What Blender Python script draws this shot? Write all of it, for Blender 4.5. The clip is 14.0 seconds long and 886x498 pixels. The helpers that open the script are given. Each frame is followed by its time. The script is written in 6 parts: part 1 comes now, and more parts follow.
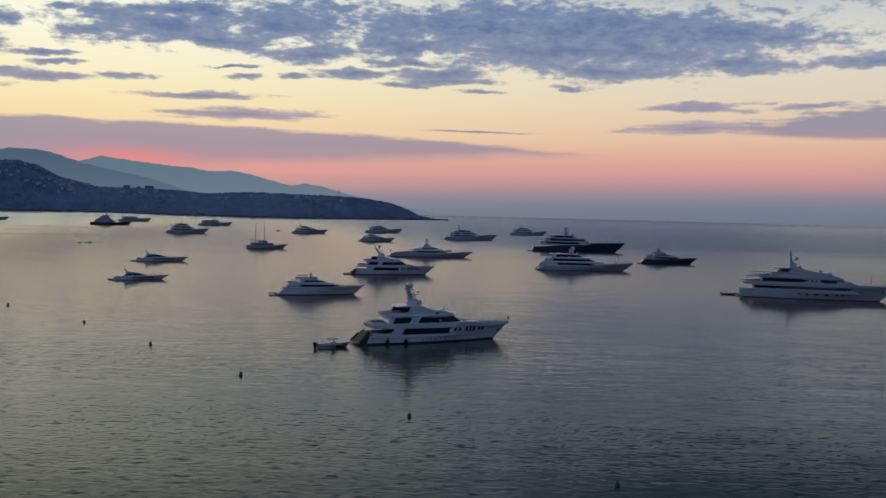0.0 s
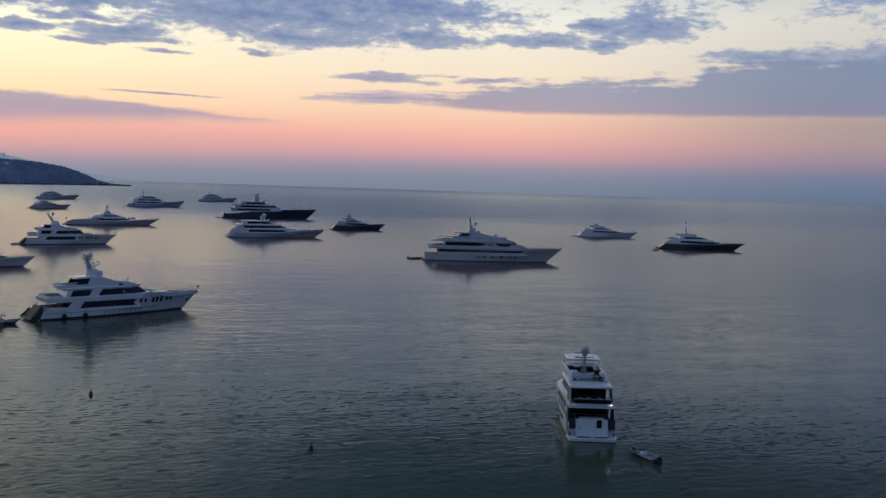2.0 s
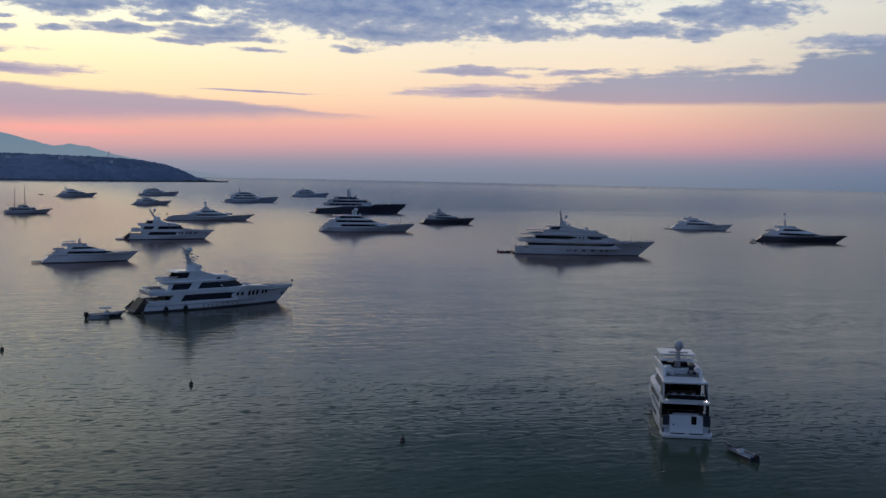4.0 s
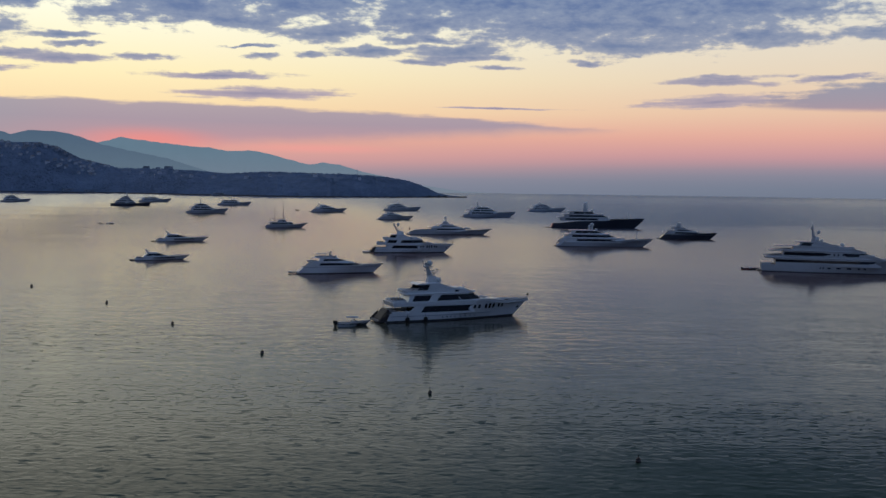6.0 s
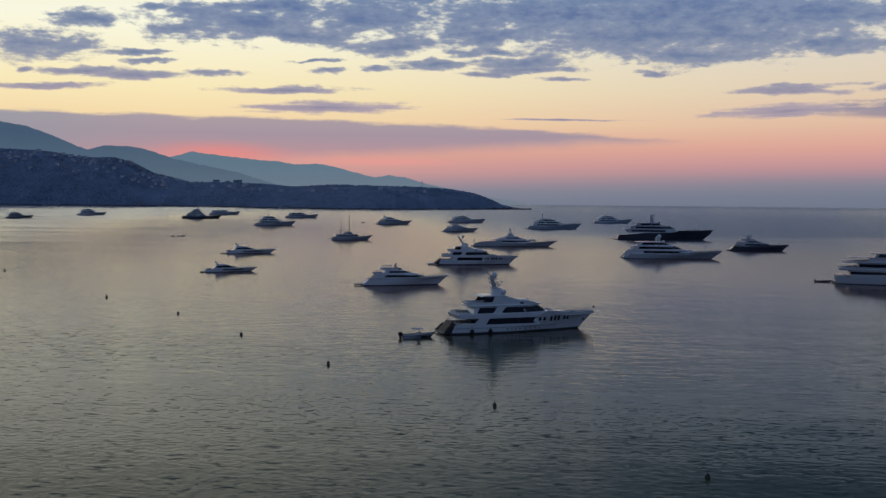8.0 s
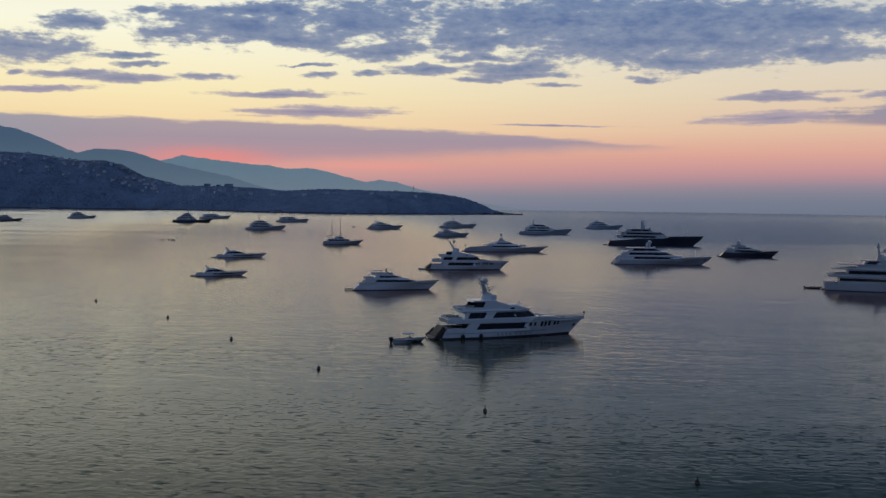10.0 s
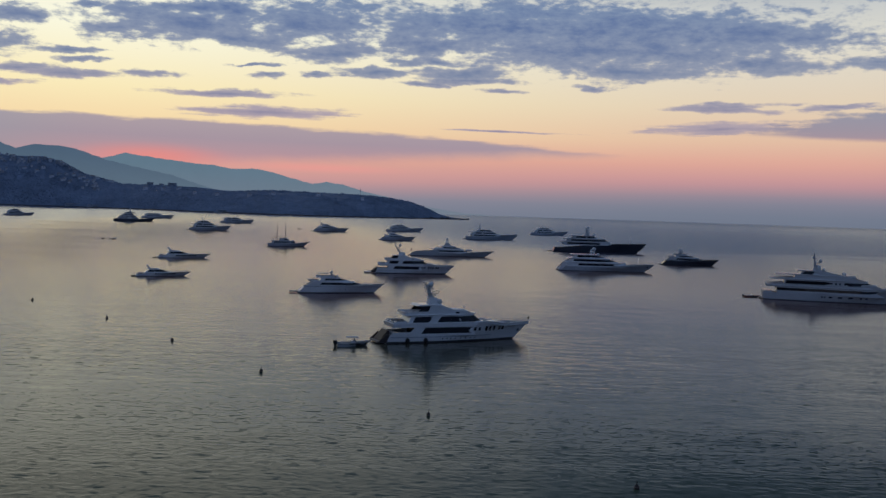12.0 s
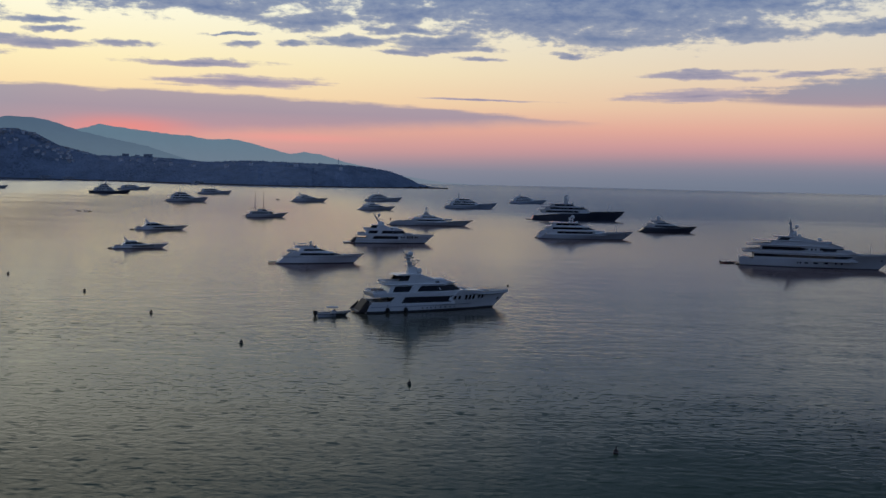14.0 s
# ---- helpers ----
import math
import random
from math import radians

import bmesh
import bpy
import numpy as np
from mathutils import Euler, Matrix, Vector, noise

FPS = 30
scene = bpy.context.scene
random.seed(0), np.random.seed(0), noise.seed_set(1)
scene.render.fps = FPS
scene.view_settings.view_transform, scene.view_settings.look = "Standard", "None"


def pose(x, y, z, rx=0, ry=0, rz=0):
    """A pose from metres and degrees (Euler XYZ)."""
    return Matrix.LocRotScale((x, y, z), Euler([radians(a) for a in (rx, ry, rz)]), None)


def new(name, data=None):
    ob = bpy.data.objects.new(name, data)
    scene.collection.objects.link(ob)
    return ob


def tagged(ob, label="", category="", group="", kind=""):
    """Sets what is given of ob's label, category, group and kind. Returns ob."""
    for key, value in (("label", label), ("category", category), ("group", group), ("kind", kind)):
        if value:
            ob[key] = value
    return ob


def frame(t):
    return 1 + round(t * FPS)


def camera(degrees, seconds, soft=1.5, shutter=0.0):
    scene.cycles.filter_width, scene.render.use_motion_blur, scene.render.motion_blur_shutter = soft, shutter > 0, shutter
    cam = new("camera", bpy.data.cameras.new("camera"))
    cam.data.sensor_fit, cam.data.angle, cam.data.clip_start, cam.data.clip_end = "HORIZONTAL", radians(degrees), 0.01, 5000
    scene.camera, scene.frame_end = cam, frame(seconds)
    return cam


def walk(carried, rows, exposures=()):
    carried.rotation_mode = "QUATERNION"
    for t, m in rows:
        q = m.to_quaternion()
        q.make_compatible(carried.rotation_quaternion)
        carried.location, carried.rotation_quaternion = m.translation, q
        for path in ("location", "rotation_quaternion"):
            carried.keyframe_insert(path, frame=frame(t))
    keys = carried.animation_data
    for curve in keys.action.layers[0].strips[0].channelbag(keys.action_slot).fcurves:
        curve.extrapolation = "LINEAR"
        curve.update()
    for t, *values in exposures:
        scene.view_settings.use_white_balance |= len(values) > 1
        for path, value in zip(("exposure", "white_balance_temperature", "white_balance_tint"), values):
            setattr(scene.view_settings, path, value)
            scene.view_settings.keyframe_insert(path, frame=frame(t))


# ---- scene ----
# The camera stands high above the bay and turns by hand.
EYE_HEIGHT = 38.0
cam = camera(51.01, 14.0, soft=1.5)
walk(cam, [
    (0.0, pose(0, 0, 38, 87.61, -1.40, -0.05)),
    (0.5, pose(0, 0, 38, 87.21, -1.27, -3.24)),
    (1.0, pose(0, 0, 38, 86.64, -1.29, -8.57)),
    (1.5, pose(0, 0, 38, 85.84, -1.10, -13.12)),
    (2.0, pose(0, 0, 38, 86.09, -1.86, -18.91)),
    (2.2, pose(0, 0, 38, 86.07, -2.60, -21.76)),
    (2.6, pose(0, 0, 38, 86.05, -2.55, -24.80)),
    (2.9, pose(0, 0, 38, 86.00, -2.35, -24.50)),
    (3.4, pose(0, 0, 38, 85.85, -1.95, -20.60)),
    (3.85, pose(0, 0, 38, 85.68, -1.50, -15.00)),
    (4.3, pose(0, 0, 38, 85.61, -1.15, -10.19)),
    (4.5, pose(0, 0, 38, 86.42, -1.74, -8.60)),
    (5.0, pose(0, 0, 38, 85.58, -1.29, -4.82)),
    (5.5, pose(0, 0, 38, 85.22, -0.76, -0.98)),
    (6.0, pose(0, 0, 38, 86.20, -0.76, 1.08)),
    (6.5, pose(0, 0, 38, 86.24, -0.68, 4.66)),
    (7.0, pose(0, 0, 38, 86.91, -0.55, 5.21)),
    (7.5, pose(0, 0, 38, 86.87, -0.52, 5.13)),
    (9.8, pose(0, 0, 38, 87.19, -0.76, 4.63)),
    (10.0, pose(0, 0, 38, 87.21, -0.78, 4.52)),
    (10.5, pose(0, 0, 38, 87.12, -0.85, 4.61)),
    (11.0, pose(0, 0, 38, 86.98, -0.87, 4.20)),
    (11.5, pose(0, 0, 38, 86.87, -0.89, 3.14)),
    (12.0, pose(0, 0, 38, 87.53, -1.86, 1.24)),
    (12.5, pose(0, 0, 38, 87.00, -1.69, 1.42)),
    (13.0, pose(0, 0, 38, 85.20, -2.12, 0.23)),
    (13.5, pose(0, 0, 38, 84.95, -1.88, -0.50)),
    (14.0, pose(0, 0, 38, 85.67, -1.38, -0.07)),
], exposures=[(0.0, -0.05), (1.0, 0.08), (2.0, 0.26), (3.2, 0.28), (4.5, 0.24), (5.2, 0.15), (6.5, -0.02), (7.5, -0.07), (11.0, -0.07), (12.5, -0.04), (14.0, 0.0)])

# ---- sky before sunrise: colour by height and bearing, clouds in drawn-out banks ----
world = bpy.data.worlds.new("dawn_sky")
scene.world = world
world.use_nodes = True
wt = world.node_tree
wt.nodes.clear()


def wnode(kind, *links, operation="", vector_type="", interpolation_type=""):
    n = wt.nodes.new(kind)
    if operation:
        n.operation = operation
    if vector_type:
        n.vector_type = vector_type
    if interpolation_type:
        n.interpolation_type = interpolation_type
    for i, l in enumerate(links):
        if l is None:
            continue
        if isinstance(l, bpy.types.NodeSocket):
            wt.links.new(l, n.inputs[i])
        else:
            n.inputs[i].default_value = l
    return n


def wmath(op, *links):
    return wnode("ShaderNodeMath", *links, operation=op).outputs[0]


def wramp(fac, *stops):
    n = wt.nodes.new("ShaderNodeValToRGB")
    e = n.color_ramp.elements
    for i, (at, rgb) in enumerate(stops):
        s = e[i] if i < 2 else e.new(at)
        s.position, s.color = at, (*[((c / 255 + 0.055) / 1.055) ** 2.4 for c in rgb], 1)
    wt.links.new(fac, n.inputs[0])
    return n.outputs[0]


def wmix(fac, a, b):
    n = wt.nodes.new("ShaderNodeMix")
    n.data_type = "RGBA"
    for slot, l in ((0, fac), (6, a), (7, b)):
        if isinstance(l, bpy.types.NodeSocket):
            wt.links.new(l, n.inputs[slot])
        else:
            n.inputs[slot].default_value = l
    return n.outputs[2]


def wrange(v, a, b):
    n = wnode("ShaderNodeMapRange", v, a, b, 0.0, 1.0, interpolation_type="SMOOTHSTEP")
    return n.outputs[0]


ray_way = wnode("ShaderNodeTexCoord").outputs["Generated"]
axes = wnode("ShaderNodeSeparateXYZ", ray_way)
bearing = wmath("MULTIPLY", wmath("ARCTAN2", axes.outputs[0], axes.outputs[1]), 57.29578)
height = wmath("MULTIPLY", wmath("ARCSINE", axes.outputs[2]), 57.29578)
sky_place = wnode("ShaderNodeCombineXYZ", bearing, height, 0.0).outputs[0]
up = wmath("DIVIDE", wmath("ADD", height, 2.0), 92.0)


def at_height(deg):
    return (deg + 2.0) / 92.0


# clear sky towards the glow, straight ahead, away to the right, and behind
glow_side = wramp(up, (at_height(-1), (112, 126, 146)), (at_height(0.5), (146, 142, 156)), (at_height(1.5), (214, 158, 154)),
                  (at_height(3.0), (230, 172, 150)), (at_height(4.4), (250, 220, 172)), (at_height(6.5), (254, 238, 190)),
                  (at_height(10), (255, 253, 228)), (at_height(14), (244, 242, 228)), (at_height(20), (206, 200, 186)), (at_height(30), (164, 166, 168)), (at_height(80), (112, 130, 160)))
right_side = wramp(up, (at_height(-1), (108, 119, 138)), (at_height(0.3), (118, 126, 144)), (at_height(1.1), (138, 135, 151)),
                   (at_height(2.1), (200, 151, 155)), (at_height(3.2), (226, 170, 155)), (at_height(4.6), (230, 194, 168)), (at_height(6.5), (230, 211, 186)),
                   (at_height(10), (226, 223, 210)), (at_height(12), (204, 207, 206)), (at_height(14), (140, 154, 176)), (at_height(18), (84, 104, 136)), (at_height(80), (92, 114, 148)))
east_side = wramp(up, (at_height(-1), (88, 102, 124)), (at_height(0.3), (97, 112, 136)), (at_height(1.1), (108, 116, 140)),
                  (at_height(1.9), (138, 125, 142)), (at_height(2.9), (158, 138, 142)), (at_height(4.2), (162, 144, 141)), (at_height(6.5), (188, 183, 177)),
                  (at_height(10), (200, 198, 190)), (at_height(12), (184, 187, 190)), (at_height(14), (120, 138, 164)), (at_height(18), (84, 104, 136)), (at_height(80), (92, 114, 148)))
far_side = wramp(up, (at_height(-1), (54, 76, 114)), (at_height(2), (64, 84, 120)), (at_height(8), (80, 100, 136)),
                 (at_height(20), (90, 112, 150)), (at_height(80), (96, 120, 164)))
clear = wmix(wrange(bearing, -24.0, 22.0), glow_side, right_side)
clear = wmix(wrange(bearing, 21.0, 45.0), clear, east_side)
away = wrange(wmath("ABSOLUTE", wmath("SUBTRACT", bearing, 0.0)), 48.0, 88.0)
clear = wmix(away, clear, far_side)

# the banks' outlines wander
drift = wnode("ShaderNodeTexNoise", wnode("ShaderNodeVectorMath", sky_place, (0.30, 0.85, 1.0), operation="MULTIPLY").outputs[0])
drift.inputs["Scale"].default_value, drift.inputs["Detail"].default_value, drift.inputs["Roughness"].default_value = 1.0, 5.0, 0.6
push = wnode("ShaderNodeVectorMath", drift.outputs["Color"], (0.5, 0.5, 0.5), operation="SUBTRACT").outputs[0]
push = wnode("ShaderNodeVectorMath", push, (4.2, 1.15, 0.0), operation="MULTIPLY").outputs[0]
push = wnode("ShaderNodeVectorMath", push, wnode("ShaderNodeCombineXYZ", 1.0, wnode("ShaderNodeMapRange", height, 4.6, 8.5, 0.22, 1.0).outputs[0], 0.0).outputs[0], operation="MULTIPLY").outputs[0]
cloud_place = wnode("ShaderNodeVectorMath", sky_place, push, operation="ADD").outputs[0]

# clouds: ellipses of (bearing, height, half width, half height, tilt), torn by noise
banks = []


def cloud(bearing_at, height_at, half_width, half_height, tilt=0.0):
    n = wnode("ShaderNodeMapping", cloud_place, vector_type="TEXTURE")
    n.inputs["Location"].default_value = (bearing_at, height_at, 0)
    n.inputs["Rotation"].default_value = (0, 0, radians(tilt))
    n.inputs["Scale"].default_value = (half_width, half_height, 1)
    banks.append(wnode("ShaderNodeVectorMath", n.outputs[0], operation="LENGTH").outputs["Value"])


def nearest(values):
    low = values[0]
    for v in values[1:]:
        low = wnode("ShaderNodeMath", low, v, 0.25, operation="SMOOTH_MIN").outputs[0]
    return wmath("SUBTRACT", 1.0, low)


cloud(-17.2, 10.31, 5.58, 1.12, 2.5)
cloud(-20.5, 9.82, 2.44, 0.77, 3.0)
cloud(-12.9, 9.70, 3.84, 0.49, 1.7)
cloud(-10.2, 10.82, 6.28, 1.57, 1.3)
cloud(-8.1, 9.22, 3.14, 0.77, 0.8)
cloud(-2.9, 9.77, 3.14, 0.77, -0.0)
cloud(2.2, 11.05, 11.51, 1.46, -1.0)
cloud(7.2, 9.80, 10.11, 1.57, -1.7)
cloud(8.2, 10.80, 14.99, 1.92, -2.1)
cloud(12.0, 9.64, 6.97, 1.39, -2.5)
cloud(10.5, 8.58, 5.58, 0.63, -1.9)
cloud(17.5, 8.90, 3.84, 0.70, -3.2)
cloud(16.0, 10.68, 6.97, 1.05, -3.6)
cloud(-1.9, 8.87, 3.14, 0.31, -0.1)
cloud(-5.7, 8.05, 2.44, 0.31, 0.5)
cloud(-0.5, 8.20, 3.49, 0.49, -0.3)
cloud(0.2, 7.80, 3.84, 0.24, -0.3)
cloud(6.6, 8.78, 2.79, 0.35, -1.4)
cloud(-15.6, 11.22, 5.23, 0.49, 2.4)
cloud(-25.8, 9.95, 2.51, 0.52, 4.1)
cloud(-28.1, 8.40, 2.96, 0.91, 4.0)
cloud(-23.2, 8.24, 2.27, 0.21, 3.1)
cloud(-22.4, 7.80, 1.92, 0.14, 2.8)
cloud(-26.1, 7.12, 2.51, 0.28, 3.2)
cloud(-23.6, 7.00, 2.72, 0.28, 2.8)
cloud(-18.7, 7.32, 1.67, 0.24, 2.2)
cloud(-11.9, 7.57, 0.98, 0.21, 1.3)
cloud(-14.9, 6.42, 4.18, 0.24, 1.5)
cloud(-12.2, 5.45, 4.71, 0.35, 1.1)
cloud(-28.2, 6.16, 3.14, 0.17, 3.1)
cloud(-9.2, 7.80, 1.22, 0.21, 0.9)
cloud(7.9, 7.57, 1.33, 0.21, -1.3)
cloud(2.2, 7.19, 1.39, 0.14, -0.5)
cloud(-2.9, 7.53, 1.74, 0.21, 0.1)
cloud(15.8, 6.29, 3.84, 0.21, -1.9)
cloud(15.7, 6.61, 1.39, 0.14, -2.0)
cloud(2.2, 4.83, 3.8, 0.07, -0.2)
cloud(-29.1, 7.04, 0.70, 0.17, 3.6)
cloud(-22.4, 10.78, 0.87, 0.24, 3.6)
cloud(-12.9, 8.21, 1.74, 0.10, 1.5)
cloud(31.0, 9.75, 3.84, 1.05, -0.5)
cloud(27.7, 9.85, 2.09, 0.42, 0.1)
cloud(24.7, 8.90, 3.14, 0.42, 0.7)
cloud(28.1, 8.61, 2.09, 0.35, 0.2)
cloud(15.5, 6.48, 3.31, 0.21, 2.0)
cloud(15.2, 5.22, 4.18, 0.38, 2.0)
cloud(21.4, 6.43, 2.09, 0.17, 1.4)
cloud(38.5, 7.9, 4.6, 0.45, -0.6)
cloud(43.5, 7.7, 6.0, 0.95, -1.2)
# unseen banks added ahead of and above the bay, to dim the sea's reflections
cloud(32, 18.5, 34, 6.2, -2)
cloud(50, 12, 12, 3.0, -3)
cloud(26, 27, 48, 8.0, 2)
cloud(-45, 13, 12, 2.4, 3)
cloud(62, 16, 22, 6.0, -4)
cloud(10, 46, 110, 16.0, 2)
cloud(0, 75, 200, 22.0, 0)
torn_space = wnode("ShaderNodeVectorMath", sky_place, (0.5, 1.25, 1.0), operation="MULTIPLY").outputs[0]
torn = wnode("ShaderNodeTexNoise", torn_space)
torn.inputs["Scale"].default_value, torn.inputs["Detail"].default_value, torn.inputs["Roughness"].default_value = 0.75, 8.0, 0.60
torn.inputs["Distortion"].default_value = 0.35
holes = wnode("ShaderNodeTexNoise", torn_space)
holes.inputs["Scale"].default_value, holes.inputs["Detail"].default_value, holes.inputs["Roughness"].default_value = 2.6, 6.0, 0.62
ragged = wmath("ADD", wmath("MULTIPLY", wmath("SUBTRACT", torn.outputs[0], 0.5), 2.5), wmath("MULTIPLY", wmath("SUBTRACT", holes.outputs[0], 0.5), 1.7))
ragged = wmath("MULTIPLY", ragged, wnode("ShaderNodeMapRange", height, 4.5, 9.0, 0.20, 1.0).outputs[0])
# low streaks are drawn out flat
streak = wnode("ShaderNodeTexNoise", wnode("ShaderNodeVectorMath", sky_place, (0.20, 2.6, 1.0), operation="MULTIPLY").outputs[0])
streak.inputs["Scale"].default_value, streak.inputs["Detail"].default_value, streak.inputs["Roughness"].default_value = 1.6, 4.0, 0.6
ragged = wmath("ADD", ragged, wmath("MULTIPLY", wmath("MULTIPLY", wmath("SUBTRACT", streak.outputs[0], 0.5), 2.2), wnode("ShaderNodeMapRange", height, 5.0, 9.5, 0.9, 0.12).outputs[0]))
body = wmath("ADD", wmath("MULTIPLY", nearest(banks), 1.15), ragged)
cover = wrange(body, -0.24, 0.46)
thick = wrange(body, 0.25, 1.5)
cloud_low = wramp(up, (at_height(2), (170, 150, 162)), (at_height(5.5), (180, 166, 176)), (at_height(8), (152, 158, 176)), (at_height(12), (128, 146, 176)), (at_height(22), (112, 126, 152)), (at_height(60), (98, 114, 142)))
cloud_thick = wramp(up, (at_height(2), (146, 128, 148)), (at_height(5.5), (150, 144, 166)), (at_height(8), (118, 133, 164)), (at_height(12), (92, 115, 160)), (at_height(22), (88, 102, 130)), (at_height(60), (78, 94, 122)))
# darker cloud above the view to the right, added to dim the near sea
heavy = wmath("MULTIPLY", wrange(bearing, -14.0, 24.0), wrange(height, 12.5, 18.0))
heavy = wmath("MULTIPLY", heavy, wmath("SUBTRACT", 1.0, wrange(bearing, 80.0, 130.0)))
cloud_low = wmix(heavy, cloud_low, (0.030, 0.056, 0.102, 1))
cloud_thick = wmix(heavy, cloud_thick, (0.016, 0.033, 0.062, 1))
coloured = wmix(cover, clear, wmix(thick, cloud_low, cloud_thick))

# the long low bank over the ridge, tapering to the right
past = wmath("MAXIMUM", wmath("ADD", bearing, 18.0), -3.0)
band_top = wmath("SUBTRACT", 4.83, wmath("MULTIPLY", wmath("MULTIPLY", past, wmath("ABSOLUTE", past)), 0.0016))
band_noise = wmath("MULTIPLY", wmath("SUBTRACT", torn.outputs[0], 0.5), 0.5)
feather = wmath("MULTIPLY", wmath("SUBTRACT", streak.outputs[0], 0.5), 0.45)
over = wrange(wmath("SUBTRACT", wmath("ADD", wmath("ADD", band_top, band_noise), feather), height), -0.04, 0.24)
band_floor = wmath("ADD", 2.85, wmath("MULTIPLY", wmath("ADD", bearing, 2.0), 0.056))
under = wrange(wmath("SUBTRACT", height, wmath("ADD", band_floor, band_noise)), -0.25, 0.75)
left_of = wmath("SUBTRACT", 1.0, wrange(wmath("ADD", bearing, wmath("MULTIPLY", band_noise, 6.0)), 8.5, 14.5))
band = wmath("MULTIPLY", wmath("MULTIPLY", over, under), left_of)
band_colour = wramp(up, (at_height(1.6), (224, 154, 152)), (at_height(2.9), (182, 150, 160)), (at_height(3.8), (164, 149, 164)), (at_height(5), (172, 158, 168)))
band_colour = wmix(wrange(bearing, -20.0, -33.0), band_colour, wramp(up, (at_height(2.5), (150, 152, 164)), (at_height(4.8), (154, 154, 168))))
coloured = wmix(wmath("MULTIPLY", band, 0.95), coloured, band_colour)

# the wide flat-bottomed bank to the right, higher at its far end
outline = wt.nodes.new("ShaderNodeValToRGB")
outline.color_ramp.interpolation = "EASE"
for i, (b, h) in enumerate(((15, 4.95), (19, 5.75), (22.5, 6.35), (27, 6.75), (32.0, 6.7), (33.5, 6.9), (35.0, 7.7), (39, 8.0), (46, 7.9), (58, 7.2), (74, 4.6))):
    e = outline.color_ramp.elements[i] if i < 2 else outline.color_ramp.elements.new((b - 14) / 62)
    e.position, e.color = (b - 14) / 62, (h / 10, h / 10, h / 10, 1)
wt.links.new(wmath("DIVIDE", wmath("SUBTRACT", bearing, 14.0), 62.0), outline.inputs[0])
lumps = wmath("ADD", wmath("MULTIPLY", wmath("SUBTRACT", torn.outputs[0], 0.5), 1.5), wmath("ADD", wmath("MULTIPLY", wmath("SUBTRACT", holes.outputs[0], 0.5), 0.9), wmath("MULTIPLY", wmath("SUBTRACT", streak.outputs[0], 0.5), 1.6)))
bank_top = wmath("ADD", wmath("MULTIPLY", outline.outputs[0], 10.0), lumps)
over_floor = wrange(wmath("SUBTRACT", height, wmath("ADD", 4.52, wmath("ADD", wmath("MULTIPLY", wrange(bearing, 24.0, 16.0), 0.32), wmath("MULTIPLY", lumps, 0.10)))), -0.12, 0.22)
bank = wmath("MULTIPLY", wrange(wmath("SUBTRACT", bank_top, height), -0.15, 0.55), over_floor)
bank = wmath("MULTIPLY", bank, wrange(wmath("ADD", bearing, wmath("MULTIPLY", lumps, 3.0)), 15.0, 20.0))
bank = wmath("MULTIPLY", bank, wmath("SUBTRACT", 1.0, wrange(bearing, 58.0, 74.0)))
bank_colour = wramp(up, (at_height(4.4), (178, 147, 156)), (at_height(4.9), (158, 147, 162)), (at_height(6.0), (148, 149, 167)), (at_height(8.4), (138, 147, 170)))
bank_colour = wmix(wrange(bearing, 24.0, 43.0), bank_colour, wramp(up, (at_height(4.4), (134, 128, 148)), (at_height(5.2), (122, 129, 152)), (at_height(6.6), (118, 130, 154)), (at_height(8.4), (122, 136, 160))))
coloured = wmix(wmath("MULTIPLY", bank, 0.95), coloured, bank_colour)

# glow where the sun will rise behind the ridge
for place_at, half_size, share, rgb in (((-18.6, 2.55, 0), (5.6, 1.0, 1), 0.8, (0.84, 0.27, 0.24, 1)), ((-9.0, 2.25, 0), (7.0, 0.42, 1), 0.55, (0.88, 0.34, 0.31, 1))):
    spot = wnode("ShaderNodeMapping", sky_place, vector_type="TEXTURE")
    spot.inputs["Location"].default_value, spot.inputs["Scale"].default_value = place_at, half_size
    warm = wrange(wmath("SUBTRACT", 1.0, wnode("ShaderNodeVectorMath", spot.outputs[0], operation="LENGTH").outputs["Value"]), 0.0, 1.0)
    coloured = wmix(wmath("MULTIPLY", warm, share), coloured, rgb)

bg = wnode("ShaderNodeBackground", coloured, 1.0)
wt.links.new(bg.outputs[0], wnode("ShaderNodeOutputWorld").inputs[0])
world.cycles.sampling_method = "MANUAL"
world.cycles.sample_map_resolution = 1024

